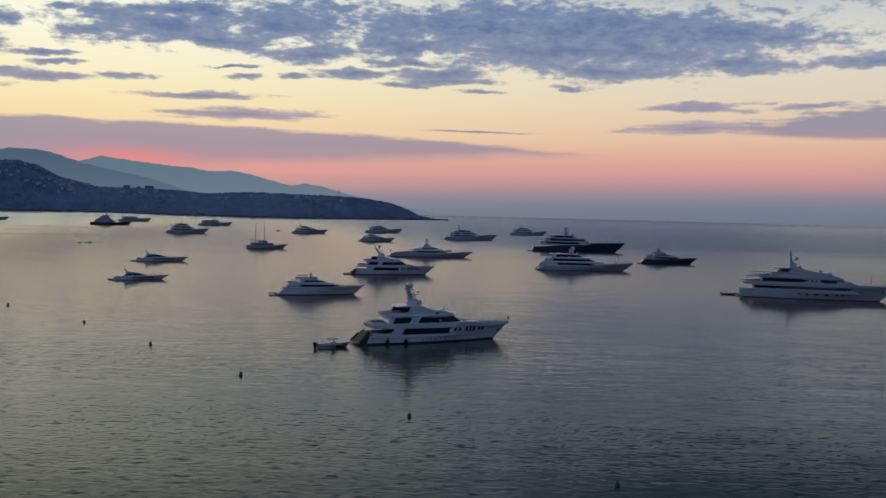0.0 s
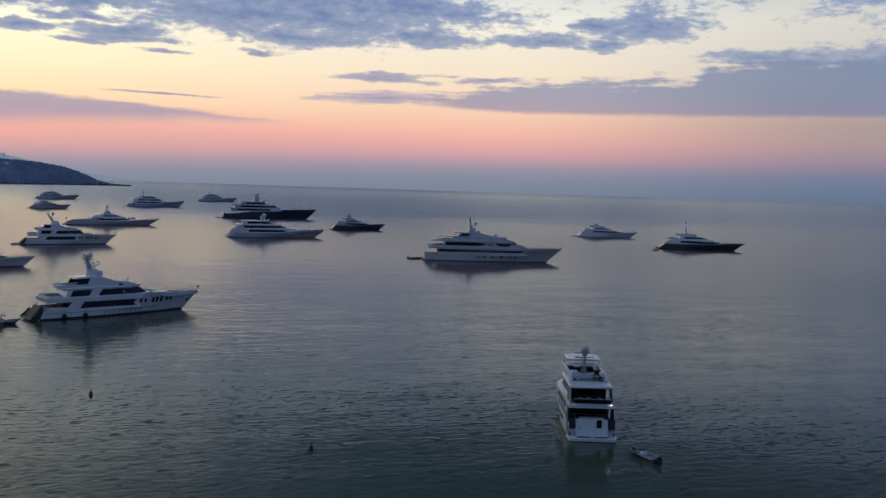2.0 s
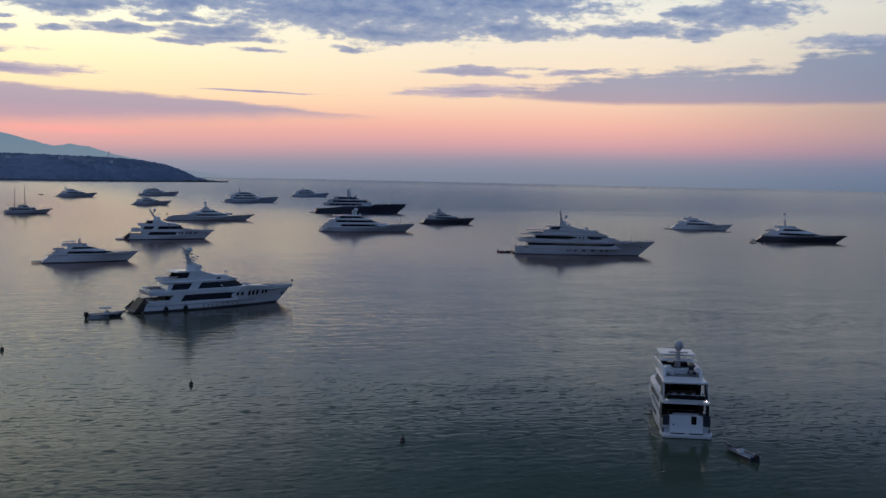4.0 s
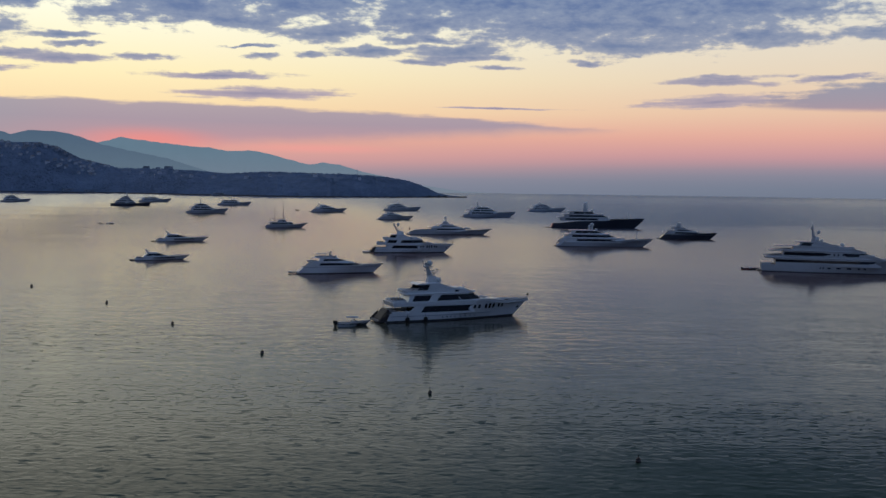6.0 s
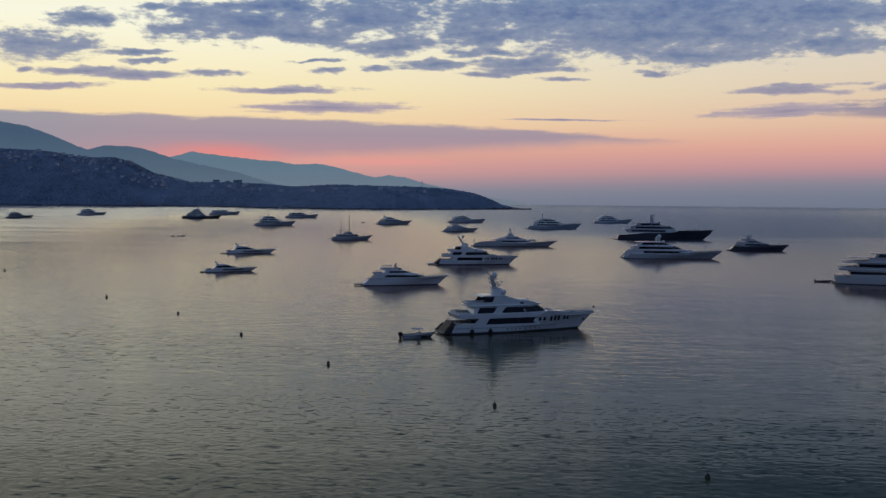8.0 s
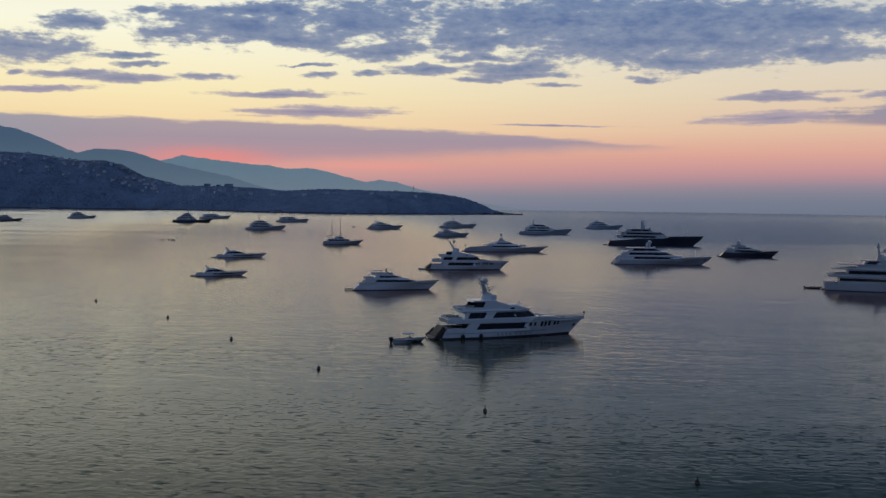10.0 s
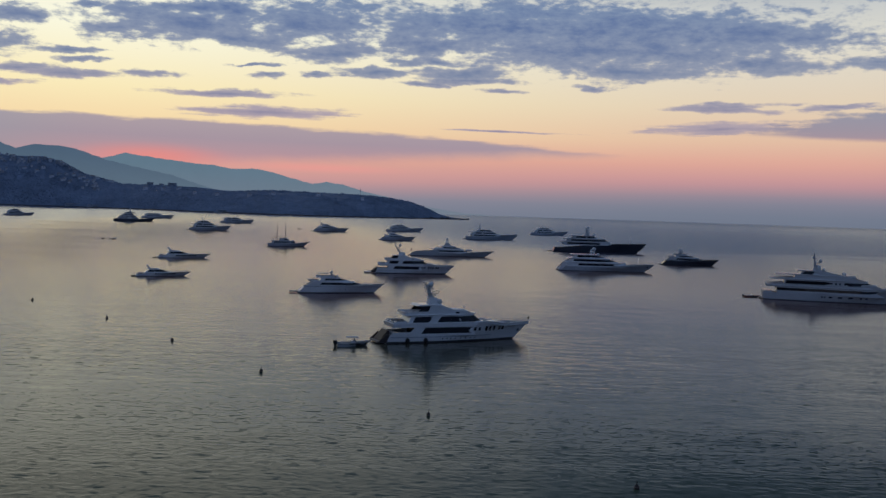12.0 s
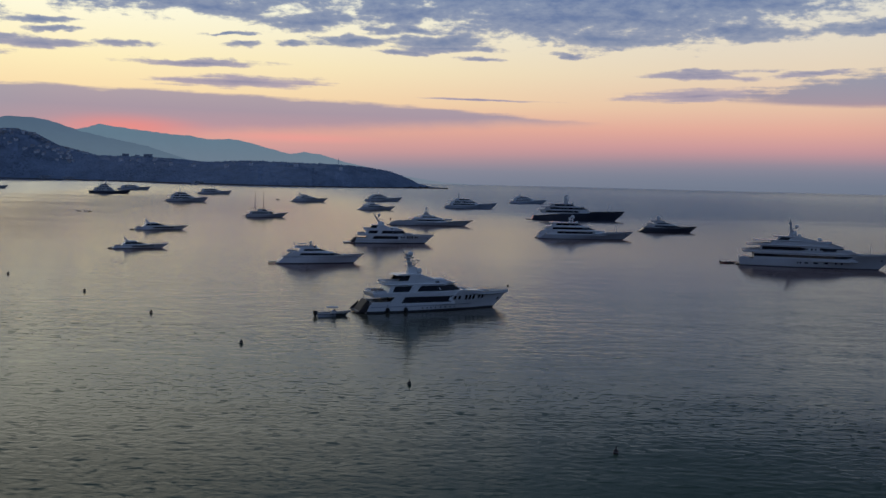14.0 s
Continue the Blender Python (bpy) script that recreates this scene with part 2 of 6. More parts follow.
# ---- materials ----
def material(name, rgb, rough=0.5, metal=0.0, vary=0.12, grain=0.8, bump=0.0, coarse=0.08, coat=0.0, emit=None, spec=0.5):
    """A surface whose colour varies at two scales (grain and coarse, in cycles a metre)."""
    m = bpy.data.materials.new(name)
    m.use_nodes = True
    t = m.node_tree
    b = t.nodes["Principled BSDF"]
    b.inputs["Roughness"].default_value, b.inputs["Metallic"].default_value = rough, metal
    b.inputs["Coat Weight"].default_value = coat
    b.inputs["Specular IOR Level"].default_value = spec
    where = t.nodes.new("ShaderNodeTexCoord").outputs["Object"]
    fine, wide = t.nodes.new("ShaderNodeTexNoise"), t.nodes.new("ShaderNodeTexNoise")
    for n, s, d in ((fine, grain, 4.0), (wide, coarse, 3.0)):
        n.inputs["Scale"].default_value, n.inputs["Detail"].default_value = s, d
        t.links.new(where, n.inputs["Vector"])
    add = t.nodes.new("ShaderNodeMath")
    add.operation = "ADD"
    t.links.new(fine.outputs[0], add.inputs[0])
    t.links.new(wide.outputs[0], add.inputs[1])
    ramp = t.nodes.new("ShaderNodeMapRange")
    ramp.inputs[1].default_value, ramp.inputs[2].default_value = 0.7, 1.3
    ramp.inputs[3].default_value, ramp.inputs[4].default_value = 1 - vary, 1 + vary
    t.links.new(add.outputs[0], ramp.inputs[0])
    mul = t.nodes.new("ShaderNodeVectorMath")
    mul.operation = "SCALE"
    mul.inputs[0].default_value = rgb
    t.links.new(ramp.outputs[0], mul.inputs["Scale"])
    t.links.new(mul.outputs[0], b.inputs["Base Color"])
    if bump:
        n = t.nodes.new("ShaderNodeBump")
        n.inputs["Strength"].default_value, n.inputs["Distance"].default_value = 0.5, bump
        t.links.new(fine.outputs[0], n.inputs["Height"])
        t.links.new(n.outputs[0], b.inputs["Normal"])
    if emit:
        b.inputs["Emission Color"].default_value, b.inputs["Emission Strength"].default_value = (*emit[:3], 1), emit[3]
    return m


WHITE = material("white_gelcoat", (0.80, 0.80, 0.79), 0.28, vary=0.05, coat=0.3)
# white hull paint greyed to stand for the shade on the flare
PALE = material("shade_greyed_hull_paint", (0.48, 0.49, 0.50), 0.3, vary=0.06, coat=0.3)
CREAM = material("off_white_paint", (0.58, 0.58, 0.57), 0.35, vary=0.06, coat=0.2)
GREY = material("pale_grey_paint", (0.42, 0.43, 0.45), 0.35, vary=0.07, coat=0.2)
UMBER = material("dark_brown_stern_planking", (0.042, 0.034, 0.032), 0.6, vary=0.2)
DARKGREY = material("dark_grey_paint", (0.16, 0.16, 0.17), 0.4, vary=0.1)
NAVY = material("dark_navy_paint", (0.040, 0.046, 0.060), 0.30, vary=0.2, coat=0.4)
GLASS = material("tinted_window_glass", (0.010, 0.012, 0.016), 0.06, vary=0.3, spec=0.35)
BOOT = material("dark_antifouling", (0.025, 0.027, 0.032), 0.6, vary=0.25)
TEAK = material("weathered_teak", (0.20, 0.16, 0.12), 0.7, vary=0.25, grain=3.0)
STEEL = material("polished_steel", (0.55, 0.56, 0.58), 0.25, metal=1.0, vary=0.08)
MAST = material("mast_paint", (0.62, 0.62, 0.61), 0.4, vary=0.08)
DOME = material("radome_plastic", (0.72, 0.72, 0.70), 0.45, vary=0.06)
RUBBER = material("black_rubber", (0.015, 0.015, 0.016), 0.75, vary=0.2)
LAND = material("sky_blocking_slope", (0.07, 0.07, 0.075), 0.95, vary=0.5, grain=0.04, coarse=0.01)
CUSHION = material("grey_cushion_cloth", (0.34, 0.34, 0.36), 0.9, vary=0.12)
SHADEWOOD = material("dark_saloon_panel", (0.07, 0.045, 0.03), 0.5, vary=0.3)
LAMP = material("lit_deck_lamp", (0.9, 0.9, 0.85), 0.4, emit=(1.0, 0.93, 0.8, 9.0))
WARM_LAMP = material("lit_warm_lamp", (0.9, 0.8, 0.6), 0.4, emit=(1.0, 0.80, 0.56, 3.0))
BUOY = material("weathered_dark_buoy", (0.05, 0.035, 0.03), 0.6, vary=0.3, grain=4)
FLAG = material("dark_red_cloth", (0.16, 0.03, 0.03), 0.9)
RED = material("dark_red_hull_paint", (0.22, 0.055, 0.05), 0.4, vary=0.15, coat=0.2)
CANVAS = material("white_canvas", (0.66, 0.66, 0.66), 0.85, vary=0.08)
WOOD_SPAR = material("varnished_spar", (0.20, 0.12, 0.07), 0.45, vary=0.2)
HOUSE_WALL = material("pale_plaster", (0.60, 0.61, 0.64), 0.9, vary=0.2, grain=0.3)
HOUSE_DARK = material("grey_plaster", (0.34, 0.36, 0.40), 0.9, vary=0.2, grain=0.3)
# the grey-blue holds the haze in front of the far blocks
CONCRETE = material("haze_blued_concrete", (0.36, 0.40, 0.46), 0.9, vary=0.2, grain=0.3)
ROOF_TILE = material("clay_roof_tiles", (0.30, 0.24, 0.21), 0.9, vary=0.25, grain=0.6)
# base colour raised and blued to paint the haze over the far headland
EARTH = material("haze_blued_slope", (0.175, 0.22, 0.295), 0.95, vary=0.25, grain=0.05, coarse=0.012)
SHORE = material("dark_shore_rock", (0.05, 0.045, 0.045), 0.9, vary=0.4, grain=0.1, coarse=0.02)
# foliage colour also holds the haze's blue
LEAVES = material("haze_blued_foliage", (0.195, 0.245, 0.325), 0.95, vary=0.25, grain=0.03, coarse=0.006, spec=0.1)


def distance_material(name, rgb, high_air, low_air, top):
    """A far ridge's slopes, with haze painted as their glow, thicker near the sea."""
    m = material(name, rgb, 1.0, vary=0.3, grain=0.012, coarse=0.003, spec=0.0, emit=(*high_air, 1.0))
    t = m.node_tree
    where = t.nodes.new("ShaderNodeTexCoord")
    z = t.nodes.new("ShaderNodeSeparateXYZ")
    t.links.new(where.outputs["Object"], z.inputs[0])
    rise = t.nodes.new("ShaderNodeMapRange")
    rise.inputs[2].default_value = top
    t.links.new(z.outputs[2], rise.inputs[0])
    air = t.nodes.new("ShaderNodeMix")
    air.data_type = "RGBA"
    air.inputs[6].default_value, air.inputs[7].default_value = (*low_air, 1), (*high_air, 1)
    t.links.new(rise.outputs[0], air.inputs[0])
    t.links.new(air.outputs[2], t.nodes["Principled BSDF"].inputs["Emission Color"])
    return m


RIDGE_NEAR = distance_material("haze_glow_near_slope", (0.05, 0.06, 0.06), (0.058, 0.100, 0.158), (0.120, 0.168, 0.215), 330.0)
RIDGE_FAR = distance_material("haze_glow_far_slope", (0.06, 0.07, 0.07), (0.115, 0.182, 0.240), (0.168, 0.202, 0.255), 220.0)


def sea_material():
    m = bpy.data.materials.new("rippled_sea_water")
    m.use_nodes = True
    t = m.node_tree
    b = t.nodes["Principled BSDF"]
    b.inputs["Base Color"].default_value = (0.022, 0.060, 0.056, 1)
    b.inputs["Roughness"].default_value, b.inputs["IOR"].default_value = 0.06, 1.238
    where = t.nodes.new("ShaderNodeTexCoord").outputs["Object"]

    def waves(scale, stretch, turn, detail):
        mp = t.nodes.new("ShaderNodeMapping")
        mp.inputs["Scale"].default_value, mp.inputs["Rotation"].default_value = stretch, (0, 0, radians(turn))
        n = t.nodes.new("ShaderNodeTexNoise")
        n.inputs["Scale"].default_value, n.inputs["Detail"].default_value = scale, detail
        t.links.new(where, mp.inputs[0])
        t.links.new(mp.outputs[0], n.inputs[0])
        return n.outputs[0]

    def mix(op, a, c):
        n = t.nodes.new("ShaderNodeMath")
        n.operation = op
        for i, v in enumerate((a, c)):
            if isinstance(v, bpy.types.NodeSocket):
                t.links.new(v, n.inputs[i])
            else:
                n.inputs[i].default_value = v
        return n.outputs[0]

    place_on = t.nodes.new("ShaderNodeSeparateXYZ")
    t.links.new(where, place_on.inputs[0])

    def soft(v, a, c, low, high):
        n = t.nodes.new("ShaderNodeMapRange")
        n.interpolation_type = "SMOOTHSTEP"
        for i, x in enumerate((a, c, low, high)):
            n.inputs[i + 1].default_value = x
        t.links.new(v, n.inputs[0])
        return n.outputs[0]

    ripple = mix("SUBTRACT", waves(0.80, (0.75, 1.0, 1), 12, 3.0), 0.5)
    # short leaning wave faces, in patches where a breath of wind touches the water
    crest = soft(waves(0.95, (0.30, 1.0, 1), -5, 3.0), 0.575, 0.715, 0.0, 1.0)
    small_crest = soft(waves(1.9, (0.34, 1.0, 1), 7, 2.0), 0.575, 0.70, 0.0, 1.0)
    swell = mix("SUBTRACT", waves(0.06, (0.6, 1.0, 1), 20, 1.0), 0.5)
    calm = waves(0.012, (0.35, 1.0, 1), 5, 2.0)
    # masks across the bay, set to match its tones as the camera sees
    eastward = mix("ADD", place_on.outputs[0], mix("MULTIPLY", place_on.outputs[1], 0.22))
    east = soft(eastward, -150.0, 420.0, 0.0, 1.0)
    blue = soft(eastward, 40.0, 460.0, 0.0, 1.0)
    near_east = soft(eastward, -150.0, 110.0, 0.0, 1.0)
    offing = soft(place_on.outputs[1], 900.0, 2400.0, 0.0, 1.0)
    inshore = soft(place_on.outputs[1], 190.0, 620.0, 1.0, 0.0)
    lean_mask = mix("ADD", blue, mix("MULTIPLY", soft(place_on.outputs[1], 190.0, 620.0, 1.0, 0.45), mix("SUBTRACT", east, blue)))
    lively = soft(calm, 0.40, 0.60, 0.35, 1.25)
    h = mix("ADD", mix("MULTIPLY", mix("MULTIPLY", ripple, soft(place_on.outputs[1], 170.0, 300.0, 1.0, 0.35)), mix("ADD", mix("SUBTRACT", 0.06, mix("MULTIPLY", near_east, 0.03)), mix("MULTIPLY", inshore, mix("SUBTRACT", 0.05, mix("MULTIPLY", near_east, 0.045))))), mix("MULTIPLY", swell, 0.14))
    fronts = mix("MULTIPLY", mix("ADD", crest, mix("MULTIPLY", small_crest, 0.55)), mix("MULTIPLY", lively, soft(place_on.outputs[1], 150.0, 380.0, 1.0, 0.08)))
    # short chop in the middle of the bay breaks up the reflections
    chop = mix("ADD", mix("SUBTRACT", waves(0.30, (0.30, 1.0, 1), 4, 3.0), 0.5), mix("MULTIPLY", mix("SUBTRACT", waves(0.75, (0.34, 1.0, 1), -7, 2.0), 0.5), 0.55))
    chop = mix("MULTIPLY", chop, soft(eastward, 55.0, 150.0, 1.0, 0.22))
    h = mix("ADD", h, mix("MULTIPLY", mix("MULTIPLY", chop, soft(place_on.outputs[1], 330.0, 620.0, 0.21, 0.11)), soft(place_on.outputs[1], 130.0, 260.0, 0.22, 1.0)))
    # peach and far blue put into the water colour, standing for reflected sky
    peach_tint = t.nodes.new("ShaderNodeMix")
    peach_tint.data_type = "RGBA"
    peach_tint.inputs[6].default_value, peach_tint.inputs[7].default_value = (0.120, 0.052, 0.046, 1), (0.118, 0.080, 0.070, 1)
    t.links.new(blue, peach_tint.inputs[0])
    far_blue_tint = t.nodes.new("ShaderNodeMix")
    far_blue_tint.data_type = "RGBA"
    far_blue_tint.inputs[7].default_value = (0.058, 0.122, 0.205, 1)
    t.links.new(mix("MULTIPLY", mix("MAXIMUM", blue, mix("MULTIPLY", offing, 0.8)), soft(place_on.outputs[1], 600.0, 1200.0, 0.0, 1.0)), far_blue_tint.inputs[0])
    t.links.new(peach_tint.outputs[2], far_blue_tint.inputs[6])
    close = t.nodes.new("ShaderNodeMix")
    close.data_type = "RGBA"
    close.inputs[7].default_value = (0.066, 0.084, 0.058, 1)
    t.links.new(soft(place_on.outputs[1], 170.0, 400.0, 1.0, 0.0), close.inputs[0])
    t.links.new(far_blue_tint.outputs[2], close.inputs[6])
    # greener water along the near western shore
    green_tint = t.nodes.new("ShaderNodeMix")
    green_tint.data_type = "RGBA"
    green_tint.inputs[7].default_value = (0.058, 0.098, 0.056, 1)
    t.links.new(mix("MULTIPLY", soft(place_on.outputs[1], 150.0, 290.0, 1.0, 0.0), soft(eastward, -60.0, 150.0, 1.0, 0.0)), green_tint.inputs[0])
    t.links.new(close.outputs[2], green_tint.inputs[6])
    t.links.new(green_tint.outputs[2], b.inputs["Base Color"])
    # ripples too fine to see one by one
    t.links.new(mix("ADD", soft(place_on.outputs[1], 260.0, 600.0, 0.05, 0.11), mix("MULTIPLY", east, mix("ADD", 0.09, mix("MULTIPLY", inshore, 0.05)))), b.inputs["Roughness"])
    n = t.nodes.new("ShaderNodeBump")
    n.inputs["Strength"].default_value, n.inputs["Distance"].default_value = 1.0, 0.75
    t.links.new(h, n.inputs["Height"])
    # normals lean towards the camera by region, to fit tones; calm patches less
    lean = t.nodes.new("ShaderNodeCombineXYZ")
    t.links.new(mix("MULTIPLY", fronts, -0.03), lean.inputs[0])
    west_out = mix("MULTIPLY", mix("SUBTRACT", 1.0, east), mix("SUBTRACT", 1.0, inshore))
    west_lean = mix("MULTIPLY", west_out, mix("MULTIPLY", soft(calm, 0.38, 0.62, 0.7, 1.15), mix("ADD", mix("ADD", 0.008, soft(eastward, -420.0, -130.0, 0.055, 0.0)), mix("MULTIPLY", offing, 0.042))))
    east_lean = mix("MULTIPLY", mix("MULTIPLY", lean_mask, 0.066), soft(place_on.outputs[1], 90.0, 320.0, 0.1, 1.0))
    east_lean = mix("ADD", east_lean, mix("MULTIPLY", inshore, soft(eastward, 70.0, 190.0, 0.0, 0.010)))
    east_lean = mix("ADD", east_lean, mix("MULTIPLY", mix("MULTIPLY", inshore, soft(eastward, -140.0, 50.0, 1.0, 0.0)), 0.027))
    # a breeze ruffles open water beyond the anchorage: normals tilt towards the camera
    breeze = mix("MULTIPLY", blue, soft(mix("ADD", place_on.outputs[1], mix("MULTIPLY", mix("SUBTRACT", calm, 0.5), 500.0)), 720.0, 1180.0, 0.0, 0.040))
    breeze = mix("MULTIPLY", breeze, soft(place_on.outputs[1], 1300.0, 3600.0, 1.0, 0.7))
    east_lean = mix("ADD", mix("MULTIPLY", east_lean, soft(place_on.outputs[1], 1600.0, 4200.0, 1.0, 0.85)), breeze)
    t.links.new(mix("SUBTRACT", mix("MULTIPLY", fronts, mix("ADD", -0.44, mix("MULTIPLY", near_east, 0.345))), mix("ADD", west_lean, east_lean)), lean.inputs[1])
    tilt = t.nodes.new("ShaderNodeVectorMath")
    tilt.operation = "ADD"
    t.links.new(n.outputs[0], tilt.inputs[0])
    t.links.new(lean.outputs[0], tilt.inputs[1])
    unit = t.nodes.new("ShaderNodeVectorMath")
    unit.operation = "NORMALIZE"
    t.links.new(tilt.outputs[0], unit.inputs[0])
    t.links.new(unit.outputs[0], b.inputs["Normal"])
    return m


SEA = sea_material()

# ---- mesh helpers ----
def part(name, bm, mat, parent=None, label="", smooth=False):
    """Link a bmesh as one mesh object, under a thing or a part."""
    me = bpy.data.meshes.new(name)
    if smooth:
        for f in bm.faces:
            f.smooth = True
    bmesh.ops.recalc_face_normals(bm, faces=bm.faces)
    bm.to_mesh(me)
    bm.free()
    me.materials.append(mat)
    ob = new(name, me)
    if parent:
        ob.parent = parent
    if label:
        ob["label"] = label
    return ob


def box(bm, x0, x1, y0, y1, z0, z1, bevel=0.0):
    made = bmesh.ops.create_cube(bm, size=1.0)["verts"]
    for v in made:
        v.co = Vector(((x0 + x1) / 2 + v.co.x * (x1 - x0), (y0 + y1) / 2 + v.co.y * (y1 - y0), (z0 + z1) / 2 + v.co.z * (z1 - z0)))
    if bevel:
        edges = list({e for v in made for e in v.link_edges})
        bmesh.ops.bevel(bm, geom=edges, offset=bevel, segments=2, affect="EDGES", profile=0.7)
    return bm


def rings(bm, loops, caps=True, closed=True):
    """Skin a row of equal-length loops of points."""
    rows = [[bm.verts.new(p) for p in loop] for loop in loops]
    n = len(rows[0])
    for a, b in zip(rows, rows[1:]):
        for i in range(n if closed else n - 1):
            j = (i + 1) % n
            bm.faces.new((a[i], a[j], b[j], b[i]))
    if caps and closed:
        bm.faces.new(rows[0][::-1])
        bm.faces.new(rows[-1])
    return bm


def tube(bm, p, q, r0, r1=None, n=8):
    p, q = Vector(p), Vector(q)
    r1 = r0 if r1 is None else r1
    turn = (q - p).to_track_quat("Z", "Y").to_matrix()
    around = [Vector((math.cos(2 * math.pi * i / n), math.sin(2 * math.pi * i / n), 0)) for i in range(n)]
    return rings(bm, [[p + turn @ (a * r0) for a in around], [q + turn @ (a * r1) for a in around]])


def ball(bm, c, r, squash=1.0, n=12):
    made = bmesh.ops.create_uvsphere(bm, u_segments=n, v_segments=max(6, n * 2 // 3), radius=r)["verts"]
    for v in made:
        v.co = Vector((v.co.x + c[0], v.co.y + c[1], v.co.z * squash + c[2]))
    return bm


def plate(bm, outline, z0, z1, y_scale=1.0):
    """A solid slab on a plan outline of (x, y) points."""
    return rings(bm, [[(x, y * y_scale, z0) for x, y in outline], [(x, y * y_scale, z1) for x, y in outline]])


def wedge(bm, profile, y0, y1):
    """A solid with the side profile of (x, z) points, from y0 to y1."""
    return rings(bm, [[(x, y0, z) for x, z in profile], [(x, y1, z) for x, z in profile]])


def blank():
    return bmesh.new()


def ease(v, a, b):
    t = min(1.0, max(0.0, (v - a) / (b - a)))
    return t * t * (3 - 2 * t)


# ---- the setting: sea, headland, mountains ----
bm = blank()
spokes, rim = 160, []
for r, z in ((40, 0), (150, 0), (400, 0), (900, 0), (1800, 0), (3200, 0), (4300, 0), (4600, 3), (4950, 10)):
    rim.append([(r * math.sin(2 * math.pi * i / spokes), r * math.cos(2 * math.pi * i / spokes), z) for i in range(spokes)])
rings(bm, rim, caps=False)
bm.verts.ensure_lookup_table()
bm.faces.new([bm.verts[i] for i in range(spokes)])
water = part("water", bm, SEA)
tagged(water, "calm grey sea with fine ripples reflecting the dawn sky", "sea", kind="structure")


def polar(bearing_at, r, z=0.0):
    a = radians(bearing_at)
    return Vector((r * math.sin(a), r * math.cos(a), z))


def curve_through(*pairs):
    xs, ys = [p[0] for p in pairs], [p[1] for p in pairs]
    return lambda v: float(np.interp(v, xs, ys))


shore_r = curve_through((-60, 4300), (-31, 4150), (-26, 3850), (-21.5, 3700), (-15.6, 3310), (-11.5, 3130), (-8, 3100), (-4.6, 3220), (-1.8, 3370), (0.4, 3480))
crest_deg = curve_through((-60, 3.0), (-36, 2.75), (-30, 2.50), (-28, 2.42), (-26.2, 2.12), (-24.6, 2.17), (-23.5, 1.92), (-22.3, 1.30), (-20.2, 0.80), (-17.6, 0.80),
                          (-15.6, 0.68), (-14.2, 0.53), (-11.5, 0.65), (-8, 0.58), (-6, 0.54), (-4.5, 0.43), (-3.2, 0.22), (-2.1, -0.08), (-1.5, -0.36), (-0.9, -0.50), (0.4, -0.64))


def crest_run(b):
    """How far behind the shore the crest lies."""
    return 120 + 330 * min(1.0, max(0.0, (0.6 - b) / 9.0))


def land_height(b, s):
    """Height of the headland at a bearing and a share s of the way from the shore to the crest (beyond 1 it falls away)."""
    crest = max(0.6, EYE_HEIGHT + math.tan(radians(crest_deg(b))) * (shore_r(b) + crest_run(b)) + 1.0 + 5.0 * ease(b, -18, -12) * (1 - ease(b, -4.0, -1.5)))
    rise = math.sin(min(s, 1.0) * math.pi / 2) ** 0.85 if s <= 1 else 1 - 0.35 * (s - 1) ** 2
    rough = noise.fractal(Vector((b * 0.9, s * 2.5, 3.1)), 1.0, 2.0, 5)
    return crest * max(0.0, rise) * (1 + 0.10 * rough * math.sin(min(s, 1.0) * math.pi)) + (0.8 if s > 0 else -1.5)


def land_point(b, s):
    return polar(b, shore_r(b) + crest_run(b) * s + 6 * noise.noise(Vector((b * 3, s, 0))), land_height(b, s))


# unseen steep slope closing the bay behind the camera, added to dim the hulls
bm = blank()
rings(bm, [[polar(b, 70 + 820 * s + 25 * noise.noise(Vector((b * 0.08, s, 4))), -2 + 330 * s ** 0.9 * (1 + 0.25 * noise.noise(Vector((b * 0.05, s * 3, 8))))) for s in (0, 0.04, 0.15, 0.3, 0.5, 0.75, 1.0)]
           for b in np.arange(82, 279, 3)], caps=False, closed=False)
tagged(part("unseen_shore_slope", bm, LAND, smooth=True), "unseen steep dark slope behind the viewpoint, added to block low sky light", "hillside", kind="structure")

bm = blank()
bearings = np.arange(-58, 0.41, 0.2)
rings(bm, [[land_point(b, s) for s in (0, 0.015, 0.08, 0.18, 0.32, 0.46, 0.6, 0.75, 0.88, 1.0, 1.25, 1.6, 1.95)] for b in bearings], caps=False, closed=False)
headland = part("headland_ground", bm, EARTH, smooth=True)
tagged(headland, "dark wooded headland sloping down to the sea, its colour blued for haze", "headland", kind="structure")

bm = blank()
rings(bm, [[polar(b, shore_r(b) - 14 + 5 * noise.noise(Vector((b * 9, 1, 0))), -1), polar(b, shore_r(b) - 5 + 6 * noise.noise(Vector((b * 11, 5, 0))), 2.2 + 1.6 * noise.noise(Vector((b * 14, 3, 0))) + 11.0 * ease(b, -2.6, -1.9) * (1 - ease(b, -1.1, -0.4)) * max(0.0, 0.35 + noise.noise(Vector((b * 5, 8, 0))))),
                   polar(b, shore_r(b) + 12, 4.5 + 2.0 * noise.noise(Vector((b * 7, 9, 0))))] for b in np.arange(-58, 0.41, 0.06)], caps=False, closed=False)
rocks = part("shore_rocks", bm, SHORE)
tagged(rocks, "low dark rocky shoreline at the foot of the headland", "shore", kind="structure")


